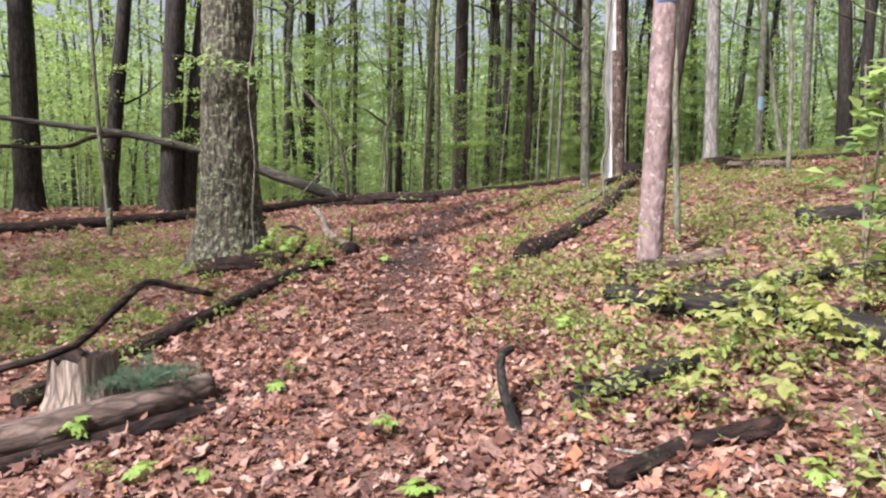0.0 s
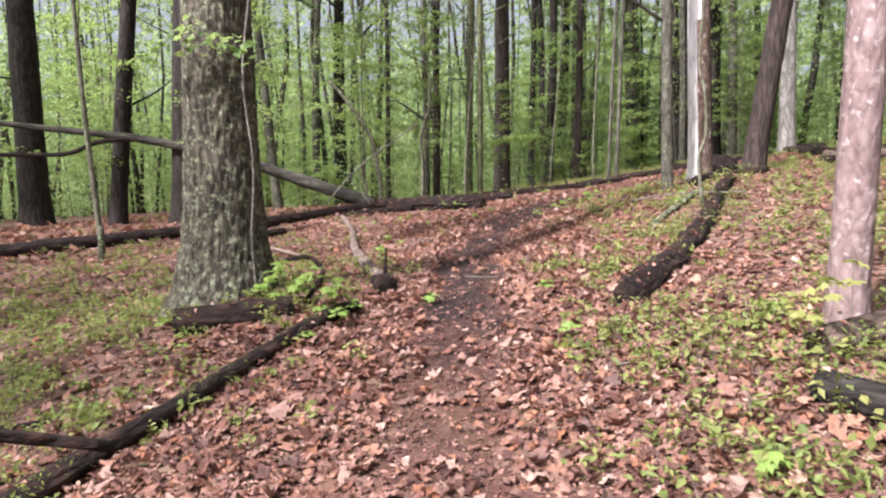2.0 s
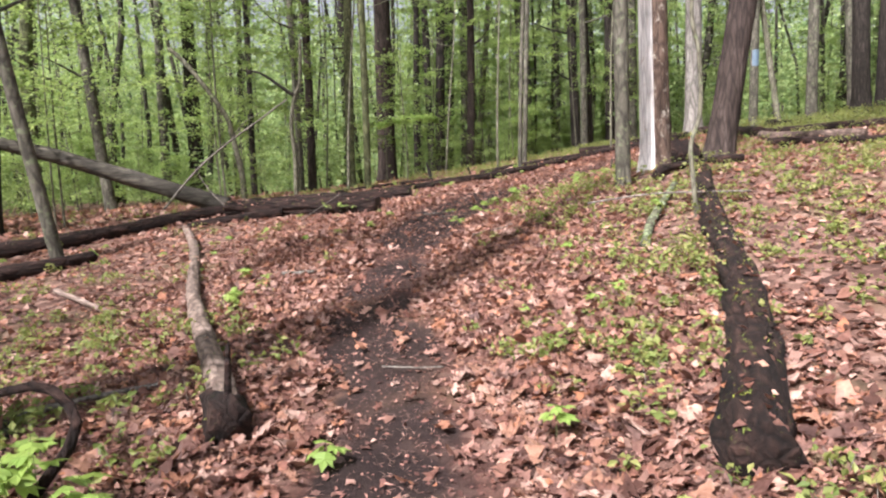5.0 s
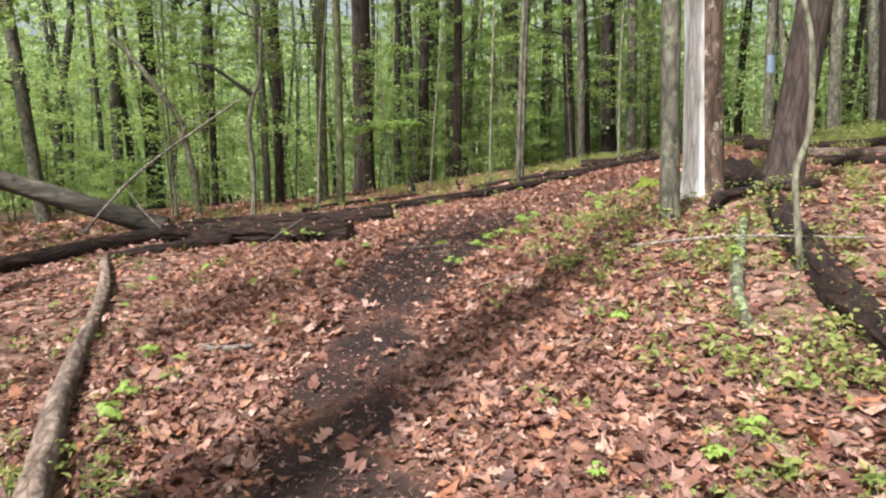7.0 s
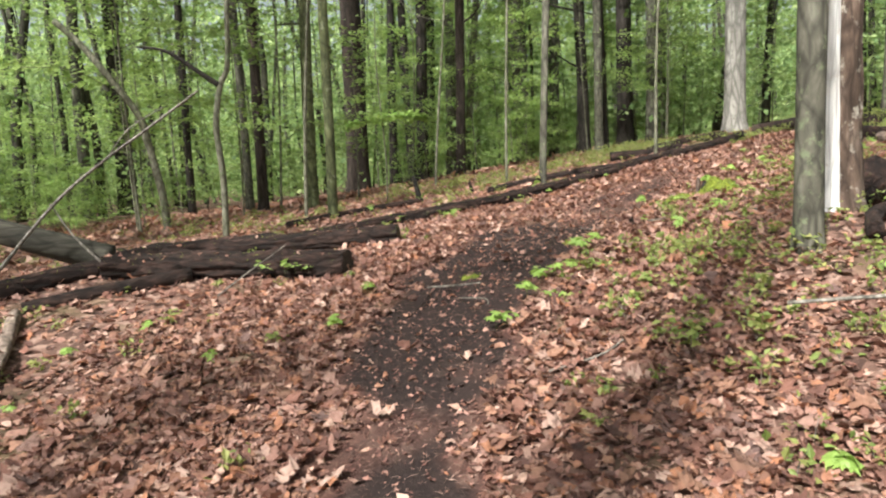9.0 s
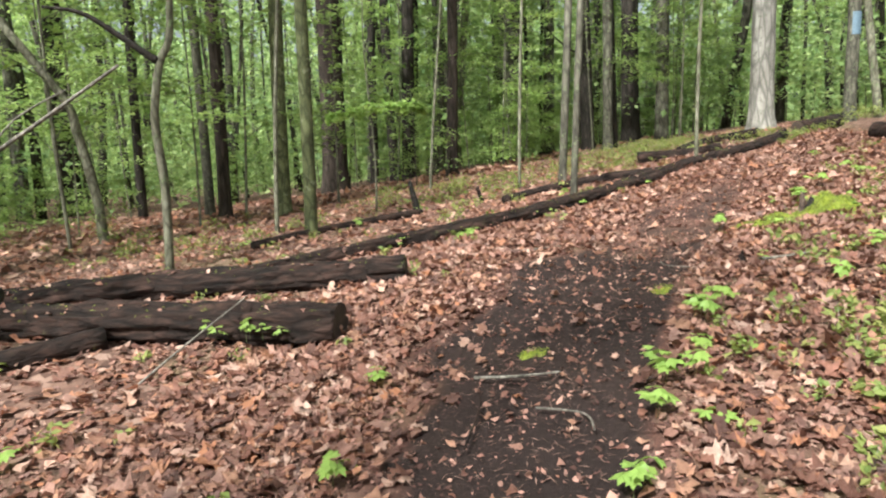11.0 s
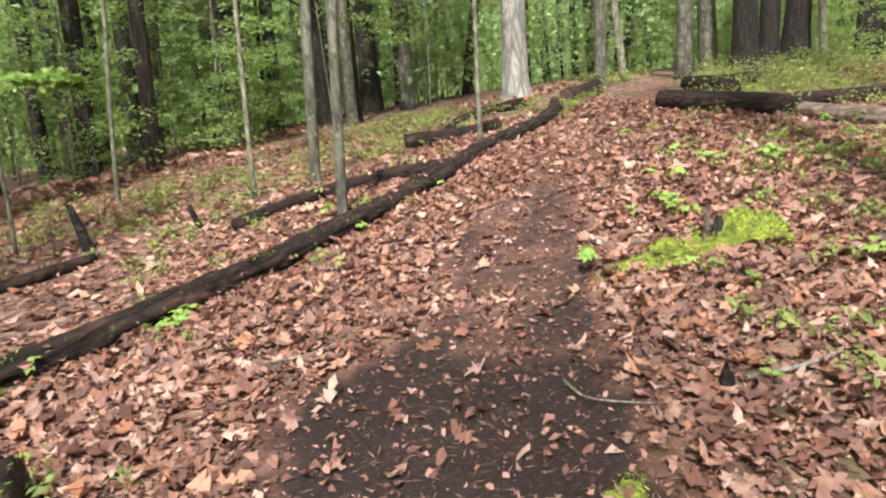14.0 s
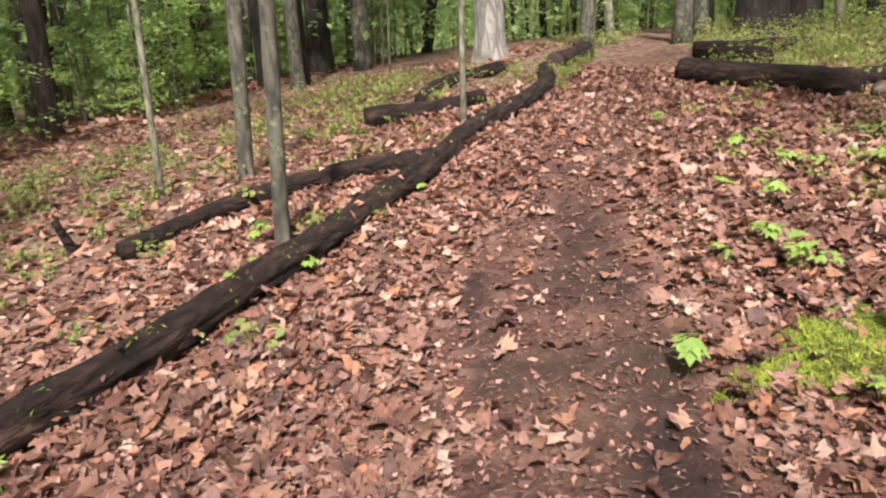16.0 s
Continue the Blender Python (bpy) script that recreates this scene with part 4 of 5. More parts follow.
fallen("fallen_log", "short dark rotten log at a slim tree's foot", [(-4.5, 13.6), (-4.05, 13.85), (-3.7, 14.3)], 0.1, 0.08, LOG_DARK, 16, 0.25, sink=0.2)
fallen("fallen_branch", "pale dead stick by an oak", [(-2.25, 9.0), (-1.9, 9.2), (-1.55, 9.35)], 0.02, 0.014, TWIG, 8, 0.15, sink=-2, category="branch")
for lab, pts, r in [
        ("pale stick lying across the dirt trail", [(0.58, 14.95), (0.78, 14.86), (1.0, 14.8)], 0.009),
        ("bent pale stick on the trail", [(2.52, 16.38), (2.47, 16.2), (2.58, 15.98)], 0.005),
        ("thin stick crossing above leaves", [(2.2, 12.7, hz(2.2, 12.7) + 0.12), (2.8, 12.2, hz(2.8, 12.2) + 0.16), (3.5, 11.6, hz(3.5, 11.6) + 0.14)], 0.012),
        ("short grey stick on dry leaves", [(-1.25, 12.25), (-0.95, 12.2), (-0.75, 12.3)], 0.022),
        ("thin pale stick leaning on a sawn log", [(-1.25, 15.6, hz(-1.25, 15.6) + 0.02), (-0.95, 15.85, hz(-0.95, 15.85) + 0.17), (-0.6, 16.15, hz(-0.6, 16.15) + 0.33)], 0.007),
        ("dark twig lying on leaves", [(0.35, 14.3), (0.5, 14.6), (0.55, 14.75)], 0.006),
        ("thin twig on the trail", [(0.75, 14.5), (0.92, 14.35), (0.9, 14.2)], 0.006),
        ("brown stick on leaves", [(3.0, 15.3), (3.3, 15.1), (3.7, 14.95)], 0.012),
        ("brown stick by the trail", [(2.9, 15.8), (3.15, 15.65), (3.5, 15.6)], 0.01),
        ("thin fallen twig on leaves", [(0.9, 12.9), (1.25, 12.95), (1.6, 13.2)], 0.008),
        ("thin twig on dry leaves", [(0.5, 6.3), (0.95, 6.35), (1.5, 6.3)], 0.008),
        ("pale stick among dry leaves", [(0.75, 3.05), (0.95, 2.9), (1.1, 2.7)], 0.01),
        ("stick lying on slope leaves", [(2.4, 8.3), (2.9, 8.6), (3.5, 8.9)], 0.01),
        ("thin stick on the trail", [(-0.35, 9.3), (-0.15, 9.2), (0.0, 9.15)], 0.006),
        ("thin dry stick on leaves", [(1.6, 17.6), (1.9, 17.5), (2.3, 17.6)], 0.007)]:
    fallen("stick", lab, pts, r, r * 0.7, TWIG if "dark" not in lab else LOG_DARK, 7, 0.12, sink=-1.2, category="stick", steps=10, group="sticks on the forest floor")


def stump():
    x, y = -2.32, 4.3
    t = thing("tree_stump", x, y, hz(x, y), "old grey-brown weathered tree stump beside a log", "stump")
    h = np.linspace(-0.08, 0.36, 12)
    line = np.stack([0.02 * h, 0 * h, h], 1)
    r = 0.2 * (1 + 0.4 * np.exp(-np.clip(h, 0, 1) / 0.1))
    v, f = tube(line, r, 40, 0.1, 5, 4)
    rng = np.random.default_rng(8)
    top = v[-40:]
    top[:, 2] += rng.normal(size=40) * 0.02
    v[-40:] = top
    part("bark", mesh_of("bark", v, f[:-1], bark("stump_bark", (0.1, 0.075, 0.06), (0.26, 0.2, 0.16), (0.42, 0.35, 0.29), ridge=18, stretch=0.12, depth=0.03)), t)
    mid = top.mean(0)
    vv = np.concatenate([mid + (top - mid) * 0.96 - np.array([0, 0, 0.01]), mid + (top - mid) * 0.5 - np.array([0, 0, 0.05]), [mid - np.array([0, 0, 0.07])]])
    ff = [(i, (i + 1) % 40, 40 + (i + 1) % 40, 40 + i) for i in range(40)] + [(40 + i, 40 + (i + 1) % 40, 80) for i in range(40)]
    part("rotten_top", mesh_of("rotten_top", vv, ff, LOG_DARK), t, "dark rotten hollow top")


stump()


def stub(label, x, y, h, r, mat, lean=(0.1, 0.0)):
    COUNT[0] += 1
    t = thing("dead_stub", x, y, hz(x, y), label, "stump")
    z = np.linspace(-0.05, h, 9)
    line = np.stack([lean[0] * z, lean[1] * z, z], 1)
    v, f = tube(line, np.linspace(r * 1.25, r * 0.7, 9), 10, 0.25, 3, COUNT[0])
    v[-10:, 2] += np.random.default_rng(COUNT[0]).normal(size=10) * r * 0.7
    part("wood", mesh_of("wood", v, f, mat), t)
    return t


stub("short blackened broken stub in the leaves", 1.46, 20.9, 0.38, 0.045, LOG_BLACK, (-0.2, 0.1))
PALE_STUB = stub("splintered pale stub in a moss cushion", 4.16, 16.78, 0.22, 0.026, LOG_BROWN, (0, 0))
part("charred_side", mesh_of("charred_side", *tube(np.array([(0.045, -0.04, -0.05), (0.045, -0.04, 0.04), (0.05, -0.045, 0.13), (0.055, -0.05, 0.19)]), (0.06, 0.052, 0.036, 0.012), 14, 0.6, 3, 77), LOG_BLACK), PALE_STUB, "blackened rotten side")
stub("dark broken stub behind logs", 2.35, 20.7, 0.2, 0.03, LOG_DARK, (-0.3, 0.1))
stub("small dark mossy stub beside the trail", 2.85, 15.85, 0.05, 0.035, LOG_DARK, (0.1, 0))
stub("thin dead upright stick with dark base", -1.12, 8.55, 0.4, 0.02, LOG_DARK, (0.05, 0.2))
stub("short lichen-spotted stub by a fallen log", -6.0, 12.3, 0.55, 0.05, LOG_LICHEN, (0.05, 0))


def mound(name, label, cx, cy, rx, ry, h, turn, n, seed, size=0.05):
    """A cushion of moss: a low swelling with a pile of tiny shoots."""
    rng = np.random.default_rng(seed)
    t = thing(name, cx, cy, hz(cx, cy), label, "moss", "", "stuff")
    c, s = math.cos(radians(turn)), math.sin(radians(turn))

    def place(a, r):
        wob = 1 + 0.22 * np.sin(3 * a + seed) + 0.15 * np.sin(5 * a + 2 * seed) + 0.1 * np.sin(11 * a + seed) + 0.07 * np.sin(19 * a)
        u, w = rx * r * wob * np.cos(a), ry * r * wob * np.sin(a)
        x, y = c * u - s * w, s * u + c * w
        bulge = h * (1 - r ** 2) * (0.6 + 0.25 * np.sin(9 * u + 1) * np.cos(8 * w) + 0.3 * np.sin(27 * u + 2 * np.sin(21 * w)) * np.sin(24 * w + seed))
        return np.stack([x, y, surface(x + cx, y + cy) - hz(cx, cy) + bulge], -1)

    rings, segs = 12, 36
    aa, rr = np.meshgrid(np.linspace(0, 2 * math.pi, segs, endpoint=False), np.linspace(0.02, 1, rings))
    v = place(aa, rr).reshape(-1, 3)
    f = [(i * segs + j, i * segs + (j + 1) % segs, (i + 1) * segs + (j + 1) % segs, (i + 1) * segs + j) for i in range(rings - 1) for j in range(segs)]
    part("cushion", mesh_of("cushion", v, f, MOSS), t)
    a, r = rng.uniform(0, 2 * math.pi, n), np.sqrt(rng.uniform(0, 1.12, n))
    p = place(a, r)
    p[:, 2] += rng.uniform(0.0, 0.02, n)
    nor = rng.normal(size=(n, 3)) * np.array([1, 1, 0.45])
    lv, lf = leaves(p, nor, rng.uniform(0.4, 1.3, n) * size * 1.5, rng, slim=0.1)
    part("shoots", mesh_of("shoots", lv, lf, MOSS, False), t)


mound("moss_cushion", "bright green moss cushion beside the trail", 4.02, 16.9, 0.33, 0.2, 0.06, 150, 8500, 1, 0.032)
mound("moss_cushion", "bright green moss hump with a seedling", 4.3, 16.6, 0.26, 0.2, 0.17, 130, 8000, 2, 0.032)
mound("moss_cushion", "small green moss patch on the trail", 2.15, 15.75, 0.09, 0.06, 0.006, 40, 260, 3, 0.025)
mound("moss_cushion", "small yellowish moss patch on the trail", 1.0, 15.2, 0.08, 0.05, 0.006, 10, 220, 4, 0.025)
mound("moss_cushion", "mossy patch by the trail", 0.35, 6.75, 0.12, 0.08, 0.012, 10, 400, 5, 0.03)


def needle_branch():
    """A cut evergreen sprig lying on the log."""
    x, y = -1.82, 4.05
    t = thing("evergreen_branch", x, y, hz(x, y) + 0.2, "cut blue-green evergreen branch lying on a log", "branch")
    rng = np.random.default_rng(12)
    twigs, p, nor = [], [], []
    for i in range(16):
        a = rng.uniform(0, 2 * math.pi)
        L = rng.uniform(0.24, 0.46)
        end = np.array([math.cos(a) * L, math.sin(a) * L * 0.7, rng.uniform(-0.02, 0.14)])
        cl = curve_points([(0, 0, 0), end * 0.5 + np.array([0, 0, 0.05]), end], 6)
        twigs.append(tube(cl, np.linspace(0.005, 0.002, 7), 5))
        k = rng.uniform(0.1, 1, 170)
        c = np.stack([np.interp(k * 6, np.arange(7), cl[:, q]) for q in range(3)], 1)
        p.append(c + rng.normal(size=(170, 3)) * 0.022)
        nor.append(rng.normal(size=(170, 3)))
    v, f = leaves(np.concatenate(p), np.concatenate(nor), rng.uniform(0.04, 0.07, 16 * 170), rng, slim=0.07, fold=0.05)
    for tw in twigs:
        part("twig", mesh_of("twig", *tw, TWIG), t)
    tagged(part("needles", mesh_of("needles", v, f, NEEDLES, False), t), kind="stuff")


needle_branch()

# ---------------------------------------------------------------- understory
YOUNG = [sapling_data(40 + i, h, nb, per, reach, size, first) for i, (h, nb, per, reach, size, first) in enumerate([
    (5.0, 16, 100, 1.7, 0.095, 0.22), (7.0, 20, 105, 2.1, 0.1, 0.2), (9.0, 24, 105, 2.5, 0.105, 0.22), (6.0, 18, 105, 2.2, 0.095, 0.3), (8.0, 22, 105, 1.9, 0.105, 0.15), (3.2, 12, 85, 1.2, 0.08, 0.2)])]
rngu = np.random.default_rng(21)
made = 0
while made < 240:
    d, a = rngu.uniform(13, 46), rngu.uniform(-1.25, 1.5)
    x, y = float(0.5 + d * math.sin(a)), float(5 + d * math.cos(a))
    if ridge_way(x, y) < 2.8 + rngu.uniform(0, 3) and not (x > 9 and y < 45 and trail(x, y)[1] > 5) :
        continue
    if trail(x, y)[1] < 3.5 or (1.0 < x < 12 and y < 25 and ridge_way(x, y) < 6):
        continue
    k = int(rngu.integers(0, 6))
    sapling(YOUNG[k], x, y, float(rngu.uniform(0, 360)), float(rngu.uniform(0.75, 1.25)), "young broadleaf tree with fresh yellow-green leaves")
    made += 1


BUSH = [sapling_data(61, 1.7, 14, 110, 1.2, 0.07, 0.04, 0.012), sapling_data(62, 2.3, 16, 110, 1.3, 0.075, 0.06, 0.014)]
made = 0
while made < 42:
    x, y = float(rngu.uniform(-14, 11)), float(rngu.uniform(17, 42))
    d = ridge_way(x, y)
    if not (5.0 if x < 0 else 6.5) < d < 17 or (0.2 < x < 1.6 and 19 < y < 30):
        continue
    sapling(BUSH[made % 2], x, y, float(rngu.uniform(0, 360)), float(rngu.uniform(0.6, 1.15)), "low leafy green bush on the falling slope", "bush", "bushes on the slope")
    made += 1


# leafy growth past the crest
made = 0
while made < 46:
    x, y = float(rngu.uniform(11, 27)), float(rngu.uniform(14, 34))
    if trail(x, y)[1] < 2.4:
        continue
    if made % 3:
        sapling(BUSH[made % 2], x, y, float(rngu.uniform(0, 360)), float(rngu.uniform(0.7, 1.2)), "low leafy green bush past the crest", "bush", "bushes on the slope")
    else:
        sapling(YOUNG[made % 6], x, y, float(rngu.uniform(0, 360)), float(rngu.uniform(0.7, 1.1)), "young broadleaf tree with fresh yellow-green leaves")
    made += 1


# sunlit young growth on the far side of the ridge
for i in range(40):
    x, y = float(rngu.uniform(2, 15)), float(rngu.uniform(25.5, 38))
    if trail(x, y)[1] > 4:
        sapling((YOUNG[i % 6], BUSH[0])[i % 2], x, y, float(rngu.uniform(0, 360)), float(rngu.uniform(0.8, 1.2)), "young broadleaf growth with fresh yellow-green leaves")

NEAR_YOUNG = sapling_data(66, 1.5, 9, 9, 0.62, 0.13, 0.3, 0.01)
for x, y, turn, k in [(2.75, 4.3, 40, 1.0), (3.15, 4.9, 160, 1.1), (2.95, 3.6, 250, 0.8)]:
    sapling(NEAR_YOUNG, x, y, turn, k, "knee-high sapling with large pale green leaves by the trail")


def spray():
    """A sunlit branch of new leaves held out before the woods."""
    x, y = 0.95, 21.4
    t = thing("young_tree", x, y, hz(x, y), "slender sapling holding out a bright sunlit leafy branch", "young tree")
    z = np.linspace(-0.05, 3.4, 12)
    part("stem", mesh_of("stem", *tube(np.stack([0.03 * np.sin(z * 2), 0.02 * z, z], 1), np.linspace(0.018, 0.006, 12), 7), BARK_SAP), t)
    rng = np.random.default_rng(77)
    n = 420
    k = rng.uniform(-1, 1, n)
    p = np.stack([0.1 + 0.72 * k, 0.1 + rng.normal(size=n) * 0.16 * (1.1 - abs(k)), 1.5 + 0.06 * k - 0.1 * k * k + rng.normal(size=n) * 0.045], 1)
    v, f = leaves(p, rng.normal(size=(n, 3)) * 0.4 + np.array([0, -0.3, 1.0]), rng.uniform(0.06, 0.13, n), rng, slim=0.7)
    part("foliage", mesh_of("foliage", v, f, LEAF_BRIGHT, False), t)
    br = curve_points([(-0.65, 0.12, 1.4), (0.0, 0.1, 1.52), (0.8, 0.1, 1.44)], 8)
    part("branchwork", mesh_of("branchwork", *tube(br, np.linspace(0.008, 0.003, 9), 5), BARK_SAP), t)


spray()


def far_woods():
    """The woods beyond: uncounted slim trunks and layered foliage."""
    rng = np.random.default_rng(9)
    pieces = []
    t = thing("far_woods", 0, 45, hz(0, 45), "dense distant spring woods of slim trunks and pale green leaves", "woods", "", "stuff")
    o = np.array([0, 45, hz(0, 45)])
    for i in range(600):
        d, a = 26 + 60 * rng.uniform() ** 1.2, rng.uniform(-1.35, 1.5) if i < 480 else rng.uniform(1.5, 4.93)
        x, y = 0.5 + d * math.sin(a), 6 + d * math.cos(a)
        z = hz(x, y)
        h = rng.uniform(12, 20)
        r = rng.uniform(0.035, 0.17)
        lx, ly = rng.normal(size=2) * 0.06
        s = np.linspace(0, 1, 6)
        pieces.append(tube(np.stack([x + lx * h * s + rng.normal(size=6) * 0.13, y + ly * h * s + rng.normal(size=6) * 0.13, z - 0.3 + h * s], 1) - o, r * (1 - 0.6 * s), 6))
    v, f = joined(pieces)
    part("far_trunks", mesh_of("far_trunks", v, f, BARK_FAR), t)
    for k, (near_d, deep, clumps, per, size, spread, top) in enumerate([(23, 34, 2600, 90, 0.16, 0.9, 11), (45, 50, 2600, 60, 0.42, 1.9, 15), (80, 60, 2200, 50, 0.9, 4.0, 20)]):
        d = near_d + deep * rng.uniform(size=clumps)
        a = np.where(rng.uniform(size=clumps) < 0.85, rng.uniform(-1.35, 1.55, clumps), rng.uniform(1.5, 4.93, clumps))
        x, y = 0.5 + d * np.sin(a), 6 + d * np.cos(a)
        c = np.stack([x, y, H(x, y) + 0.3 + top * rng.uniform(size=clumps) ** 1.4], 1)
        p = np.repeat(c, per, 0) + rng.normal(size=(clumps * per, 3)) * np.array([spread, spread, spread * 0.28])
        nn = rng.normal(size=p.shape) * 0.6 + np.array([0, 0, 1.0])
        v, f = leaves(p - o, nn, rng.uniform(0.6, 1.3, len(p)) * size, rng, slim=0.75)
        part("far_foliage", mesh_of("far_foliage", v, f, LEAF_FAR, False), t)


far_woods()

# ---------------------------------------------------------------- seedlings
OUTLINE = [(0, -0.02), (0.32, 0.0), (0.5, 0.22), (0.36, 0.36), (0.44, 0.66), (0.2, 0.6), (0.0, 1.0), (-0.2, 0.6), (-0.44, 0.66), (-0.36, 0.36), (-0.5, 0.22), (-0.32, 0.0)]


def broad_leaf(name, mat, droop):
    v = [(0, 0.35, 0.0)] + [(x, y, droop * (-(x * x) * 1.2 - 0.45 * max(0, y - 0.4) ** 2) + 0.05) for x, y in OUTLINE]
    f = [(0, 1 + i, 1 + (i + 1) % 12) for i in range(12)]
    return mesh_of(name, v, f, mat, False)


SEED_LEAF = [broad_leaf("leaf", LEAF_BRIGHT, 0.5), broad_leaf("leaf", LEAF_BRIGHT, 0.9)]
STEMS = mesh_of("stem", *tube(curve_points([(0, 0, -0.02), (0.01, 0, 0.5), (-0.005, 0.01, 1.0)], 6), np.linspace(0.03, 0.018, 7), 5), STEM)


SHRUB_LEAF = [broad_leaf("leaf", LEAF_SHRUB, 0.5), broad_leaf("leaf", LEAF_SHRUB, 1.0)]


def seedling(x, y, h, count, size, seed, label="bright green broadleaf seedling in dry leaves", lift=0.0, kind=None):
    rng = np.random.default_rng(seed)
    t = thing("seedling", x, y, sz(x, y) + lift, label, "seedling", "green seedlings")
    s = part("stem", STEMS, t)
    s.matrix_basis = Matrix.Diagonal((min(h, 0.14) * 0.45, min(h, 0.14) * 0.45, h, 1))
    for i in range(count):
        lf = part("leaf", (kind or SEED_LEAF)[i % 2], t)
        a = 360 * i / count + rng.uniform(-30, 30)
        z = h * (1 - 0.35 * (i % 3) / 3) * rng.uniform(0.85, 1.0)
        q = size * rng.uniform(0.7, 1.25)
        lf.matrix_basis = pose(0, 0, z, 0, 0, a) @ pose(0, 0.35 * q * rng.uniform(0.2, 1.0), 0, rng.uniform(-40, 8), rng.uniform(-15, 15), 0) @ Matrix.Scale(q, 4)


SPOTS_A = [(-1.07, 4.32), (-0.31, 3.51), (-2.06, 3.67), (-0.09, 2.91), (-1.47, 3.22), (3.99, 8.05), (2.69, 12.0), (1.49, 2.52), (1.73, 3.9), (0.95, 4.93), (2.2, 6.9), (-2.5, 5.06), (-2.9, 7.75)]
SPOTS_B = [(-2.0, 7.95), (-1.75, 7.95), (-1.55, 7.75), (-1.9, 7.6), (-1.25, 7.63), (-1.33, 7.4), (-1.52, 7.12), (-0.65, 8.21), (0.39, 6.84), (0.35, 8.11), (1.84, 6.9), (1.13, 9.76), (0.84, 13.76), (1.89, 14.98)]
SPOTS_C = [(-1.05, 14.12), (-2.08, 14.55), (-1.56, 11.58), (-1.51, 12.04), (1.59, 11.63), (-2.75, 13.87), (1.39, 9.86), (-1.51, 11.13), (1.58, 11.57), (-1.64, 14.99), (-0.21, 14.26)]
SPOTS_D = [(1.89, 14.87), (1.89, 14.51), (1.47, 14.67), (1.38, 14.43), (1.49, 14.36), (1.36, 14.01), (0.11, 15.13), (2.89, 14.99), (3.43, 15.26), (-1.34, 18.49), (1.55, 18.41), (6.45, 19.2), (2.08, 14.98), (1.75, 14.7)]
SPOTS_E = [(6.17, 18.39), (6.08, 17.45), (7.17, 17.52), (1.43, 18.41), (0.76, 18.3), (4.21, 15.87), (3.14, 19.68), (5.34, 18.06), (5.9, 17.96), (5.94, 17.37), (6.62, 17.07), (2.97, 19.4), (3.13, 19.16), (2.78, 19.19), (3.7, 17.3)]
SPOTS_F = [(4.56, 17.6), (5.88, 17.76), (5.95, 17.29), (4.56, 17.28), (1.46, 18.35), (4.42, 16.5), (4.75, 17.5), (5.2, 17.7), (0.95, 13.85), (2.05, 15.1), (1.2, 14.2)]
n_seed = 0
for spots, size in ((SPOTS_A, 0.085), (SPOTS_B, 0.085), (SPOTS_C, 0.075), (SPOTS_D, 0.085), (SPOTS_E, 0.08), (SPOTS_F, 0.08)):
    for x, y in spots:
        n_seed += 1
        seedling(x, y, 0.07 + 0.035 * (n_seed % 4), 4 + n_seed % 4, size, n_seed)
for i in range(6):
    seedling((-0.4, -0.52, -0.6, -0.8, -0.86, -0.62)[i], (15.92, 15.97, 16.03, 16.03, 16.08, 15.98)[i], 0.08 + 0.03 * (i % 3), 3, 0.06, 300 + i, "small green sprout growing on a sawn log", 0.1)
# knee-high leafy shoots at the oak's foot
for i in range(11):
    seedling(-2.15 + 0.08 * i, 7.98 - 0.05 * i + 0.09 * (i % 3), 0.22 + 0.07 * (i % 4), 6, 0.095, 380 + i, "leafy green shoot beside logs at an oak's foot")
# leafy sprig before the pine
for i in range(5):
    seedling(1.55 + 0.13 * (i % 3), 5.95 + 0.1 * (i // 3), 0.42 + 0.09 * (i % 3), 4, 0.10, 340 + i, "yellow-green leafy sprig beside a pine", 0.0, SHRUB_LEAF)
rngs = np.random.default_rng(4)
for i in range(46):
    x, y = float(rngs.uniform(1.15, 3.3)), float(rngs.uniform(2.2, 5.0))
    seedling(x, y, float(rngs.uniform(0.12, 0.42)), int(rngs.integers(5, 9)), float(rngs.uniform(0.06, 0.12)), 700 + i, "yellow-green broad-leaved woodland plant among shrubs", 0.0, SHRUB_LEAF)
count = 0
while count < 110:
    x, y = float(rngs.uniform(-6, 8)), float(rngs.uniform(2, 22))
    tr, dist = trail(x, y)
    if dist < 0.8 or tr > 0.1:
        continue
    count += 1
    seedling(x, y, float(rngs.uniform(0.05, 0.14)), int(rngs.integers(3, 6)), float(rngs.uniform(0.04, 0.075)), 500 + count)


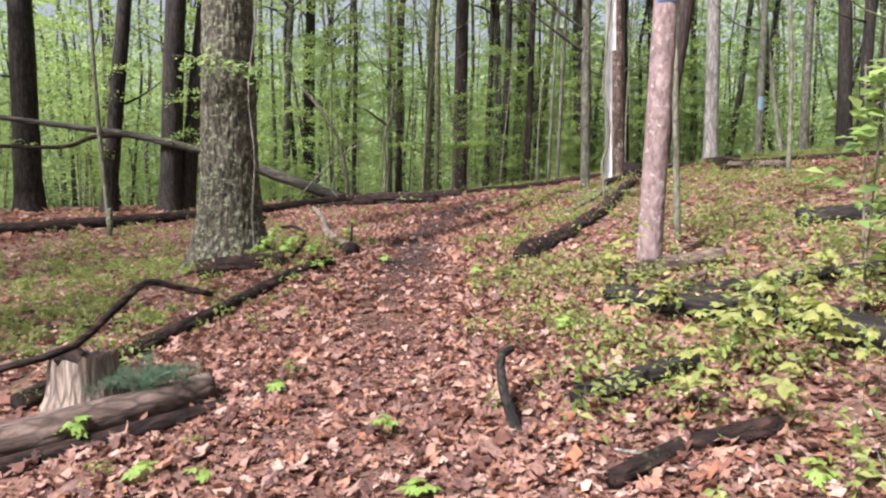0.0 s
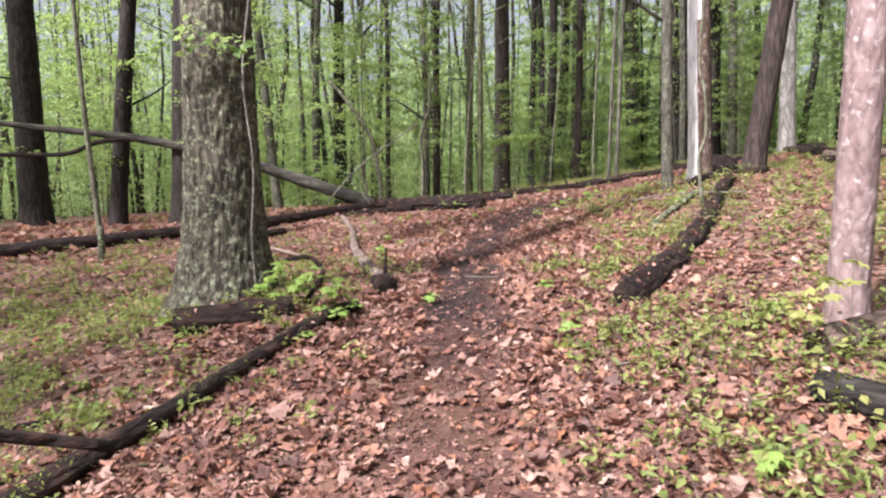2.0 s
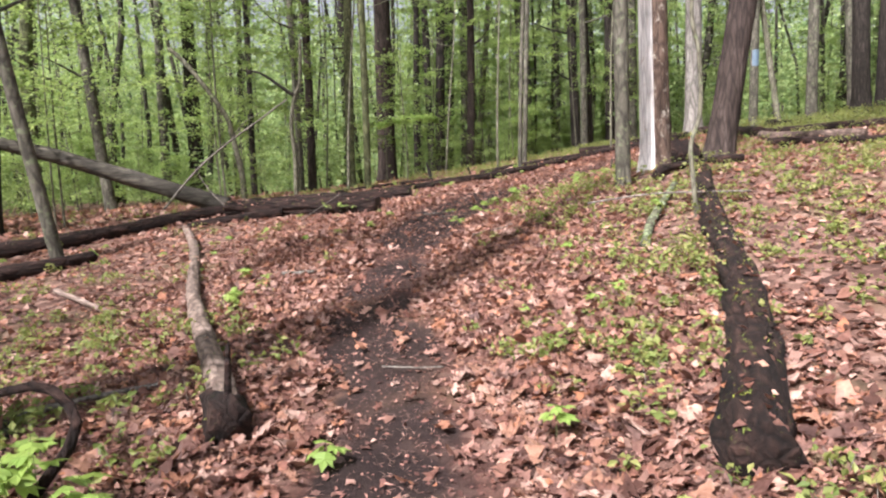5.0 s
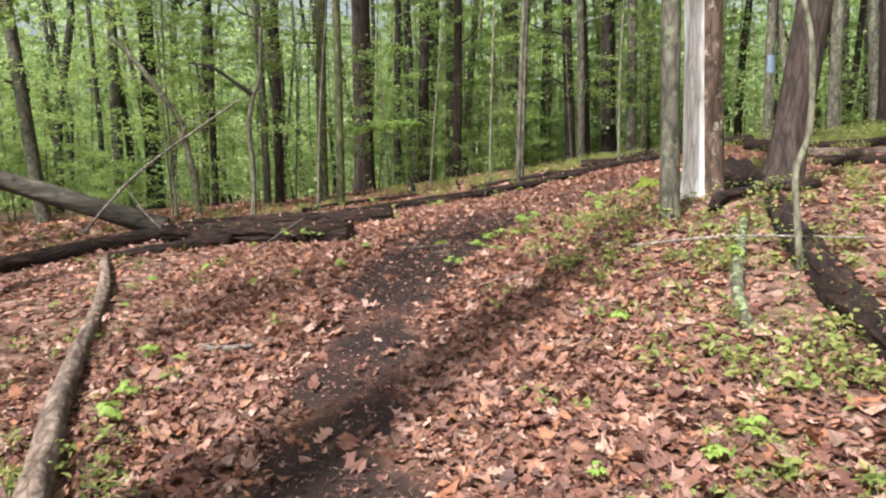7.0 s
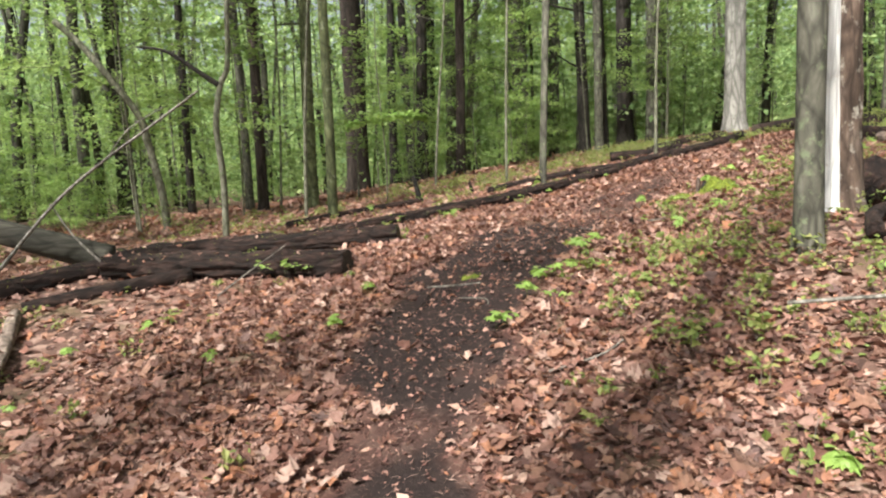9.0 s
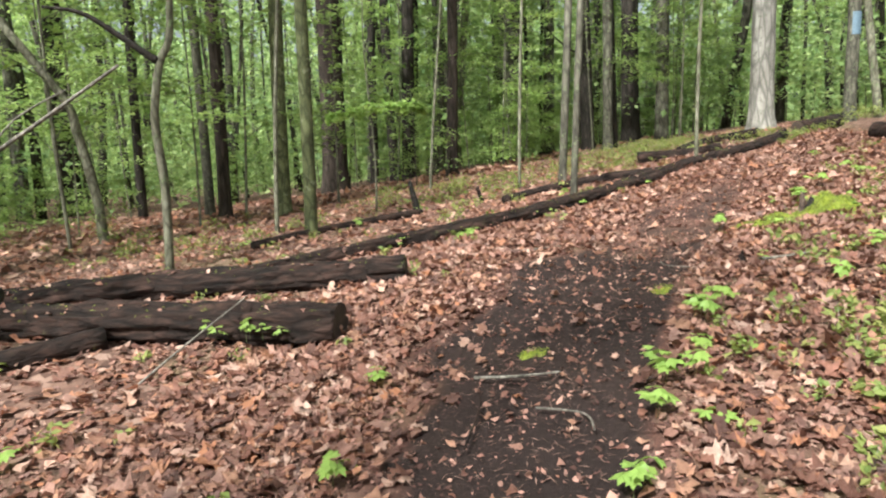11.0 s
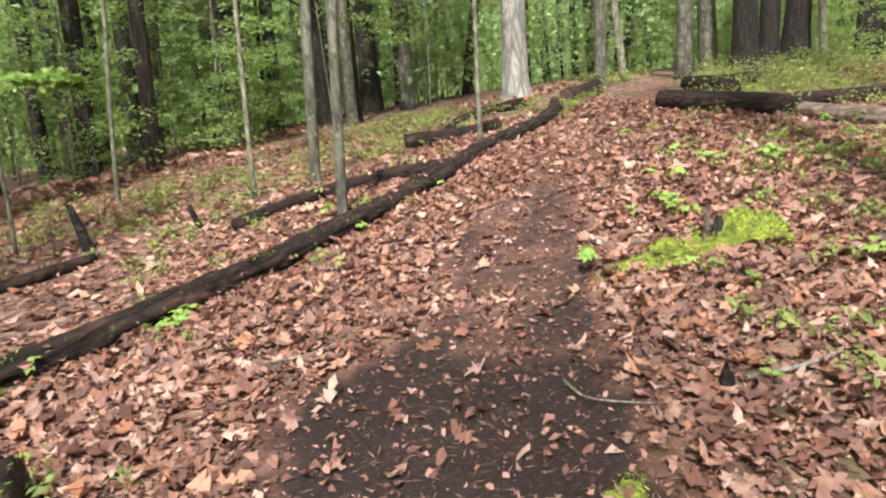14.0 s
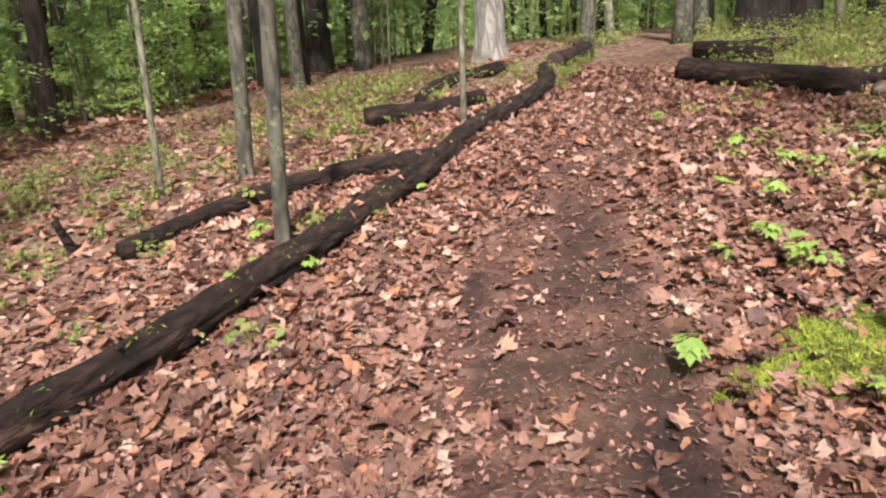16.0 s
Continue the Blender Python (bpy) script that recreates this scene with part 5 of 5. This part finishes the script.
def ground_cover():
    """Low blueberry-like shrubs: uncounted tiny leaves on thin stems."""
    rng = np.random.default_rng(15)
    spots = []
    patches = [(2.7, 3.0, 1.2, 70, 0.42), (1.3, 3.9, 0.7, 40, 0.25), (3.6, 6.9, 1.6, 90, 0.26), (2.9, 4.4, 0.9, 30, 0.36), (1.1, 6.4, 0.8, 45, 0.18), (3.0, 9.5, 2.0, 95, 0.14), (0.9, 9.0, 0.8, 60, 0.12), (2.6, 12.3, 1.0, 65, 0.15),
               (2.0, 10.4, 0.6, 30, 0.2), (5.5, 12.0, 2.5, 260, 0.17), (-4.2, 8.5, 1.8, 230, 0.13), (-2.4, 8.3, 0.9, 70, 0.16), (-5.0, 11.5, 2.5, 220, 0.13), (1.9, 20.9, 1.4, 35, 0.12), (4.6, 22.4, 1.2, 70, 0.15), (7.2, 24.0, 1.2, 60, 0.18), (-2.0, 10.5, 0.8, 40, 0.14), (2.4, 14.0, 0.8, 60, 0.14),
               (4.5, 15.2, 1.2, 50, 0.12), (6.0, 17.0, 0.9, 50, 0.14), (9.0, 21.8, 1.0, 70, 0.18), (9.5, 18.5, 1.6, 110, 0.2), (2.5, 22.8, 1.8, 80, 0.18), (-1.5, 20.5, 1.5, 40, 0.14), (6.5, 23.5, 1.6, 100, 0.2)]
    patches += [(9.6, 22.0, 0.5, 60, 0.2), (10.8, 21.8, 1.0, 80, 0.22), (9.0, 19.4, 0.6, 40, 0.2), (10.2, 19.4, 1.0, 70, 0.24), (12.0, 20.0, 1.4, 90, 0.3), (8.6, 21.6, 0.5, 40, 0.16), (12.5, 23.0, 1.5, 120, 0.3), (14.5, 22.0, 1.6, 120, 0.35),
                (-3.4, 5.8, 0.9, 70, 0.16), (-4.2, 6.8, 1.2, 90, 0.16), (1.3, 7.0, 0.7, 25, 0.16), (1.9, 5.6, 0.6, 22, 0.24), (0.9, 5.2, 0.5, 20, 0.2), (-2.0, 6.3, 0.6, 25, 0.14)]
    for cx, cy, s, n, h in patches:
        q = rng.normal(size=(n, 2)) * s * 0.6 + np.array([cx, cy])
        spots += [(x, y, h * rng.uniform(0.45, 1.1)) for x, y in q]
    for _ in range(700):
        spots.append((rng.uniform(-9, 11), rng.uniform(1.5, 24), rng.uniform(0.05, 0.14)))
    pts, nor, size, stems = [], [], [], []
    for x, y, h in spots:
        tr, dist = trail(x, y)
        if dist < 0.62 or tr > 0.15:
            continue
        z = sz(x, y)
        n = int(14 + 60 * h)
        ex, ey = rng.normal(size=2) * 0.35 * h
        stems.append(tube(np.array([(x, y, z - 0.02), (x + ex * 0.4, y + ey * 0.4, z + h * 0.55), (x + ex, y + ey, z + h)]), (0.003, 0.002, 0.001), 3, ends=False))
        p = np.stack([x + rng.normal(size=n) * 0.42 * h, y + rng.normal(size=n) * 0.42 * h, z + h * rng.uniform(0.25, 1.1, n)], 1)
        pts.append(p)
        nor.append(rng.normal(size=(n, 3)) * 0.6 + np.array([0, 0, 1.0]))
        size.append(rng.uniform(0.022, 0.058, n) * rng.uniform(0.8, 1.3) * (1.25 if h > 0.22 else 1.0))
    v, f = leaves(np.concatenate(pts), np.concatenate(nor), np.concatenate(size), rng, slim=0.6)
    t = thing("low_shrubs", 0, 0, 0, "low yellow-green blueberry shrubs scattered over dry leaves", "shrubs", "", "stuff")
    part("shrub_leaves", mesh_of("shrub_leaves", v, f, LEAF_SHRUB, False), t)
    part("shrub_stems", mesh_of("shrub_stems", *joined(stems), TWIG), t)


ground_cover()
# out-of-view tree downhill, added only for the shade its crown casts
tree("forest_tree", "unseen grey broadleaf tree added to shade the trail", -10.5, 9.6, 0.32, (0.02, 0.0), BARK_GREY, 16, 10, 14, wob=0.4)


# ---------------------------------------------------------------- dry leaves
LOBE_SIDE = [(0.06, -0.42), (0.25, -0.31), (0.11, -0.17), (0.37, -0.03), (0.15, 0.08), (0.37, 0.25), (0.14, 0.31), (0.19, 0.46)]
LOBES = [(0.0, -0.56)] + LOBE_SIDE + [(0.0, 0.6)] + [(-a, b) for a, b in reversed(LOBE_SIDE)]
SIMPLE = [(0.0, -0.5), (0.26, -0.15), (0.2, 0.25), (0.0, 0.55), (-0.2, 0.25), (-0.26, -0.15)]


def litter(name, label, n, lo, hi, near_d, far_d, outline, size, seed, bare_keep, lift=0.03, mat=DEAD_LEAF):
    rng = np.random.default_rng(seed)
    x, y = rng.uniform(lo[0], hi[0], n * 3), rng.uniform(lo[1], hi[1], n * 3)
    tr, dist = trail(x, y)
    keep = (dist >= near_d) & (dist < far_d) & (rng.uniform(size=len(x)) < np.clip(1.05 - tr * 1.25, bare_keep, 1))
    if mat is TRODDEN:
        keep &= rng.uniform(size=len(x)) > 0.6 * np.clip((tr - 0.72) / 0.2, 0, 1)
    x, y = x[keep][:n], y[keep][:n]
    n = len(x)
    o = np.array(outline)
    k = len(o)
    s = (0.35 + 1.3 * rng.uniform(size=n) ** 1.6) * size
    base = np.stack([x, y, surface(x, y) + rng.uniform(0.004, 1, n) ** 2 * lift + 0.004], 1)
    yaw = rng.uniform(0, 2 * math.pi, n)
    tilt, roll = rng.normal(size=n) * 0.26, rng.normal(size=n) * 0.3
    ph = rng.uniform(0, 6.3, n)[:, None]
    curl, cup = rng.normal(size=n) * 0.55 + 0.08, rng.normal(size=n) * 0.6 + 0.15
    u = (o[None, :, 0] * rng.uniform(0.65, 1.3, (n, 1)) + rng.normal(size=(n, k)) * 0.03) * s[:, None]
    w = (o[None, :, 1] + rng.normal(size=(n, k)) * 0.03) * s[:, None]
    h = (curl[:, None] * o[None, :, 1] ** 2 + cup[:, None] * o[None, :, 0] ** 2 * 1.6) * s[:, None] + abs(curl[:, None]) * 0.06 * s[:, None]
    h = h + 0.12 * s[:, None] * np.sin(8 * o[None, :, 1] + 5 * o[None, :, 0] + ph)
    h = h + w * np.sin(tilt)[:, None] + u * np.sin(roll)[:, None]
    h = np.maximum(h, -0.012)
    cx, sn = np.cos(yaw)[:, None], np.sin(yaw)[:, None]
    v = np.stack([base[:, None, 0] + cx * u - sn * w, base[:, None, 1] + sn * u + cx * w, base[:, None, 2] + h], -1).reshape(-1, 3)
    half = (k - 2) // 2
    quads = []
    for i in range(half):
        a, b, c, d = i, i + 1, (k - i - 1), (k - i) % k
        quads.append((a, b, c, d) if i else (0, 1, k - 1, k - 1))
    tri = []
    for q in quads:
        if q[2] == q[3]:
            tri.append((q[0], q[1], q[2]))
        else:
            tri += [(q[0], q[1], q[2]), (q[0], q[2], q[3])]
    tri.append((half, half + 1, half + 2))
    faces = (np.array(tri)[None] + (np.arange(n) * k)[:, None, None]).reshape(-1, 3)
    t = thing(name, 0, 0, 0, label, "leaves", "", "stuff")
    part("dry_leaves", mesh_of("dry_leaves", v, faces, mat, True), t)


litter("leaf_litter", "thick litter of curled pinkish-brown oak leaves", 47000, (-3.2, 0.6), (9, 22), 0.0, 2.0, LOBES, 0.087, 1, 0.025, 0.035)
litter("leaf_litter", "small broken brown leaves in the litter", 70000, (-4, 0.5), (9.5, 22.3), 0.0, 2.6, SIMPLE, 0.05, 11, 0.09, 0.03)
litter("leaf_litter", "scattered brown oak leaves on the slope", 52000, (-9, 0), (13, 26), 1.9, 6.5, SIMPLE, 0.085, 2, 0.05)
litter("leaf_litter", "brown leaves farther off", 22000, (-14, -2), (17, 30), 6.5, 13, SIMPLE, 0.17, 3, 0.05)
litter("leaf_crumbs", "small brown leaf fragments trodden on the trail", 68000, (-1.8, 0.5), (9, 22), 0.0, 1.1, SIMPLE, 0.03, 4, 0.8, 0.008, TRODDEN)


def trail_debris():
    """Needles and twig ends trodden into the trail."""
    rng = np.random.default_rng(6)
    n = 36000
    p = np.array(TRAIL)
    run = np.linalg.norm(np.diff(p, axis=0), axis=1)
    run[0] = run[-1] = 0
    i = rng.choice(len(run), n, p=run / run.sum())
    k = rng.uniform(size=n)
    q = p[i] + (p[i + 1] - p[i]) * k[:, None] + rng.normal(size=(n, 2)) * np.where(rng.uniform(size=n) < 0.55, 0.3, 0.75)[:, None]
    q = q[rng.uniform(size=n) > 0.4 * np.clip((trail(q[:, 0], q[:, 1])[0] - 0.72) / 0.2, 0, 1)]
    n = len(q)
    c = np.stack([q[:, 0], q[:, 1], surface(q[:, 0], q[:, 1]) + rng.uniform(0.006, 0.022, n)], 1)
    v, f = leaves(c, rng.normal(size=(n, 3)) * 0.12 + np.array([0, 0, 1.0]), 0.012 + 0.05 * rng.uniform(size=n) ** 1.8, rng, slim=0.1, fold=0.03)
    t = thing("trail_debris", 0, 0, 0, "pale needles and twig bits on dark soil", "debris", "", "stuff")
    part("needles", mesh_of("needles", v, f, STRAW, False), t)


trail_debris()

# single oak leaves that lie on top, each one a piece of the floor
rngl = np.random.default_rng(30)
ov = [(x, y, 0.8 * abs(x) ** 1.5 + 0.3 * y * y + 0.07 * math.sin(9 * y + 4 * x)) for x, y in LOBES]
of = [(0, 1, 17)] + [(i, i + 1, 17 - i, 18 - i) for i in range(1, 8)] + [(8, 9, 10)]
ONE = mesh_of("oak_leaf", ov, of, DEAD_LEAF, False)
count = 0
while count < 280:
    k = rngl.integers(2, 19)
    f = rngl.uniform()
    x = float(TRAIL[k][0] + f * (TRAIL[k + 1][0] - TRAIL[k][0]) + rngl.normal() * 0.9)
    y = float(TRAIL[k][1] + f * (TRAIL[k + 1][1] - TRAIL[k][1]) + rngl.normal() * 0.9)
    if float(trail(x, y)[0]) > 0.55 and count % 5:
        count += 1
        continue
    lf = part("oak_leaf", ONE, ground)
    lf.matrix_basis = pose(x, y, sz(x, y) + 0.02, float(rngl.normal() * 14), float(rngl.normal() * 14), float(rngl.uniform(0, 360))) @ Matrix.Scale(float(rngl.uniform(0.07, 0.125)), 4)
    count += 1
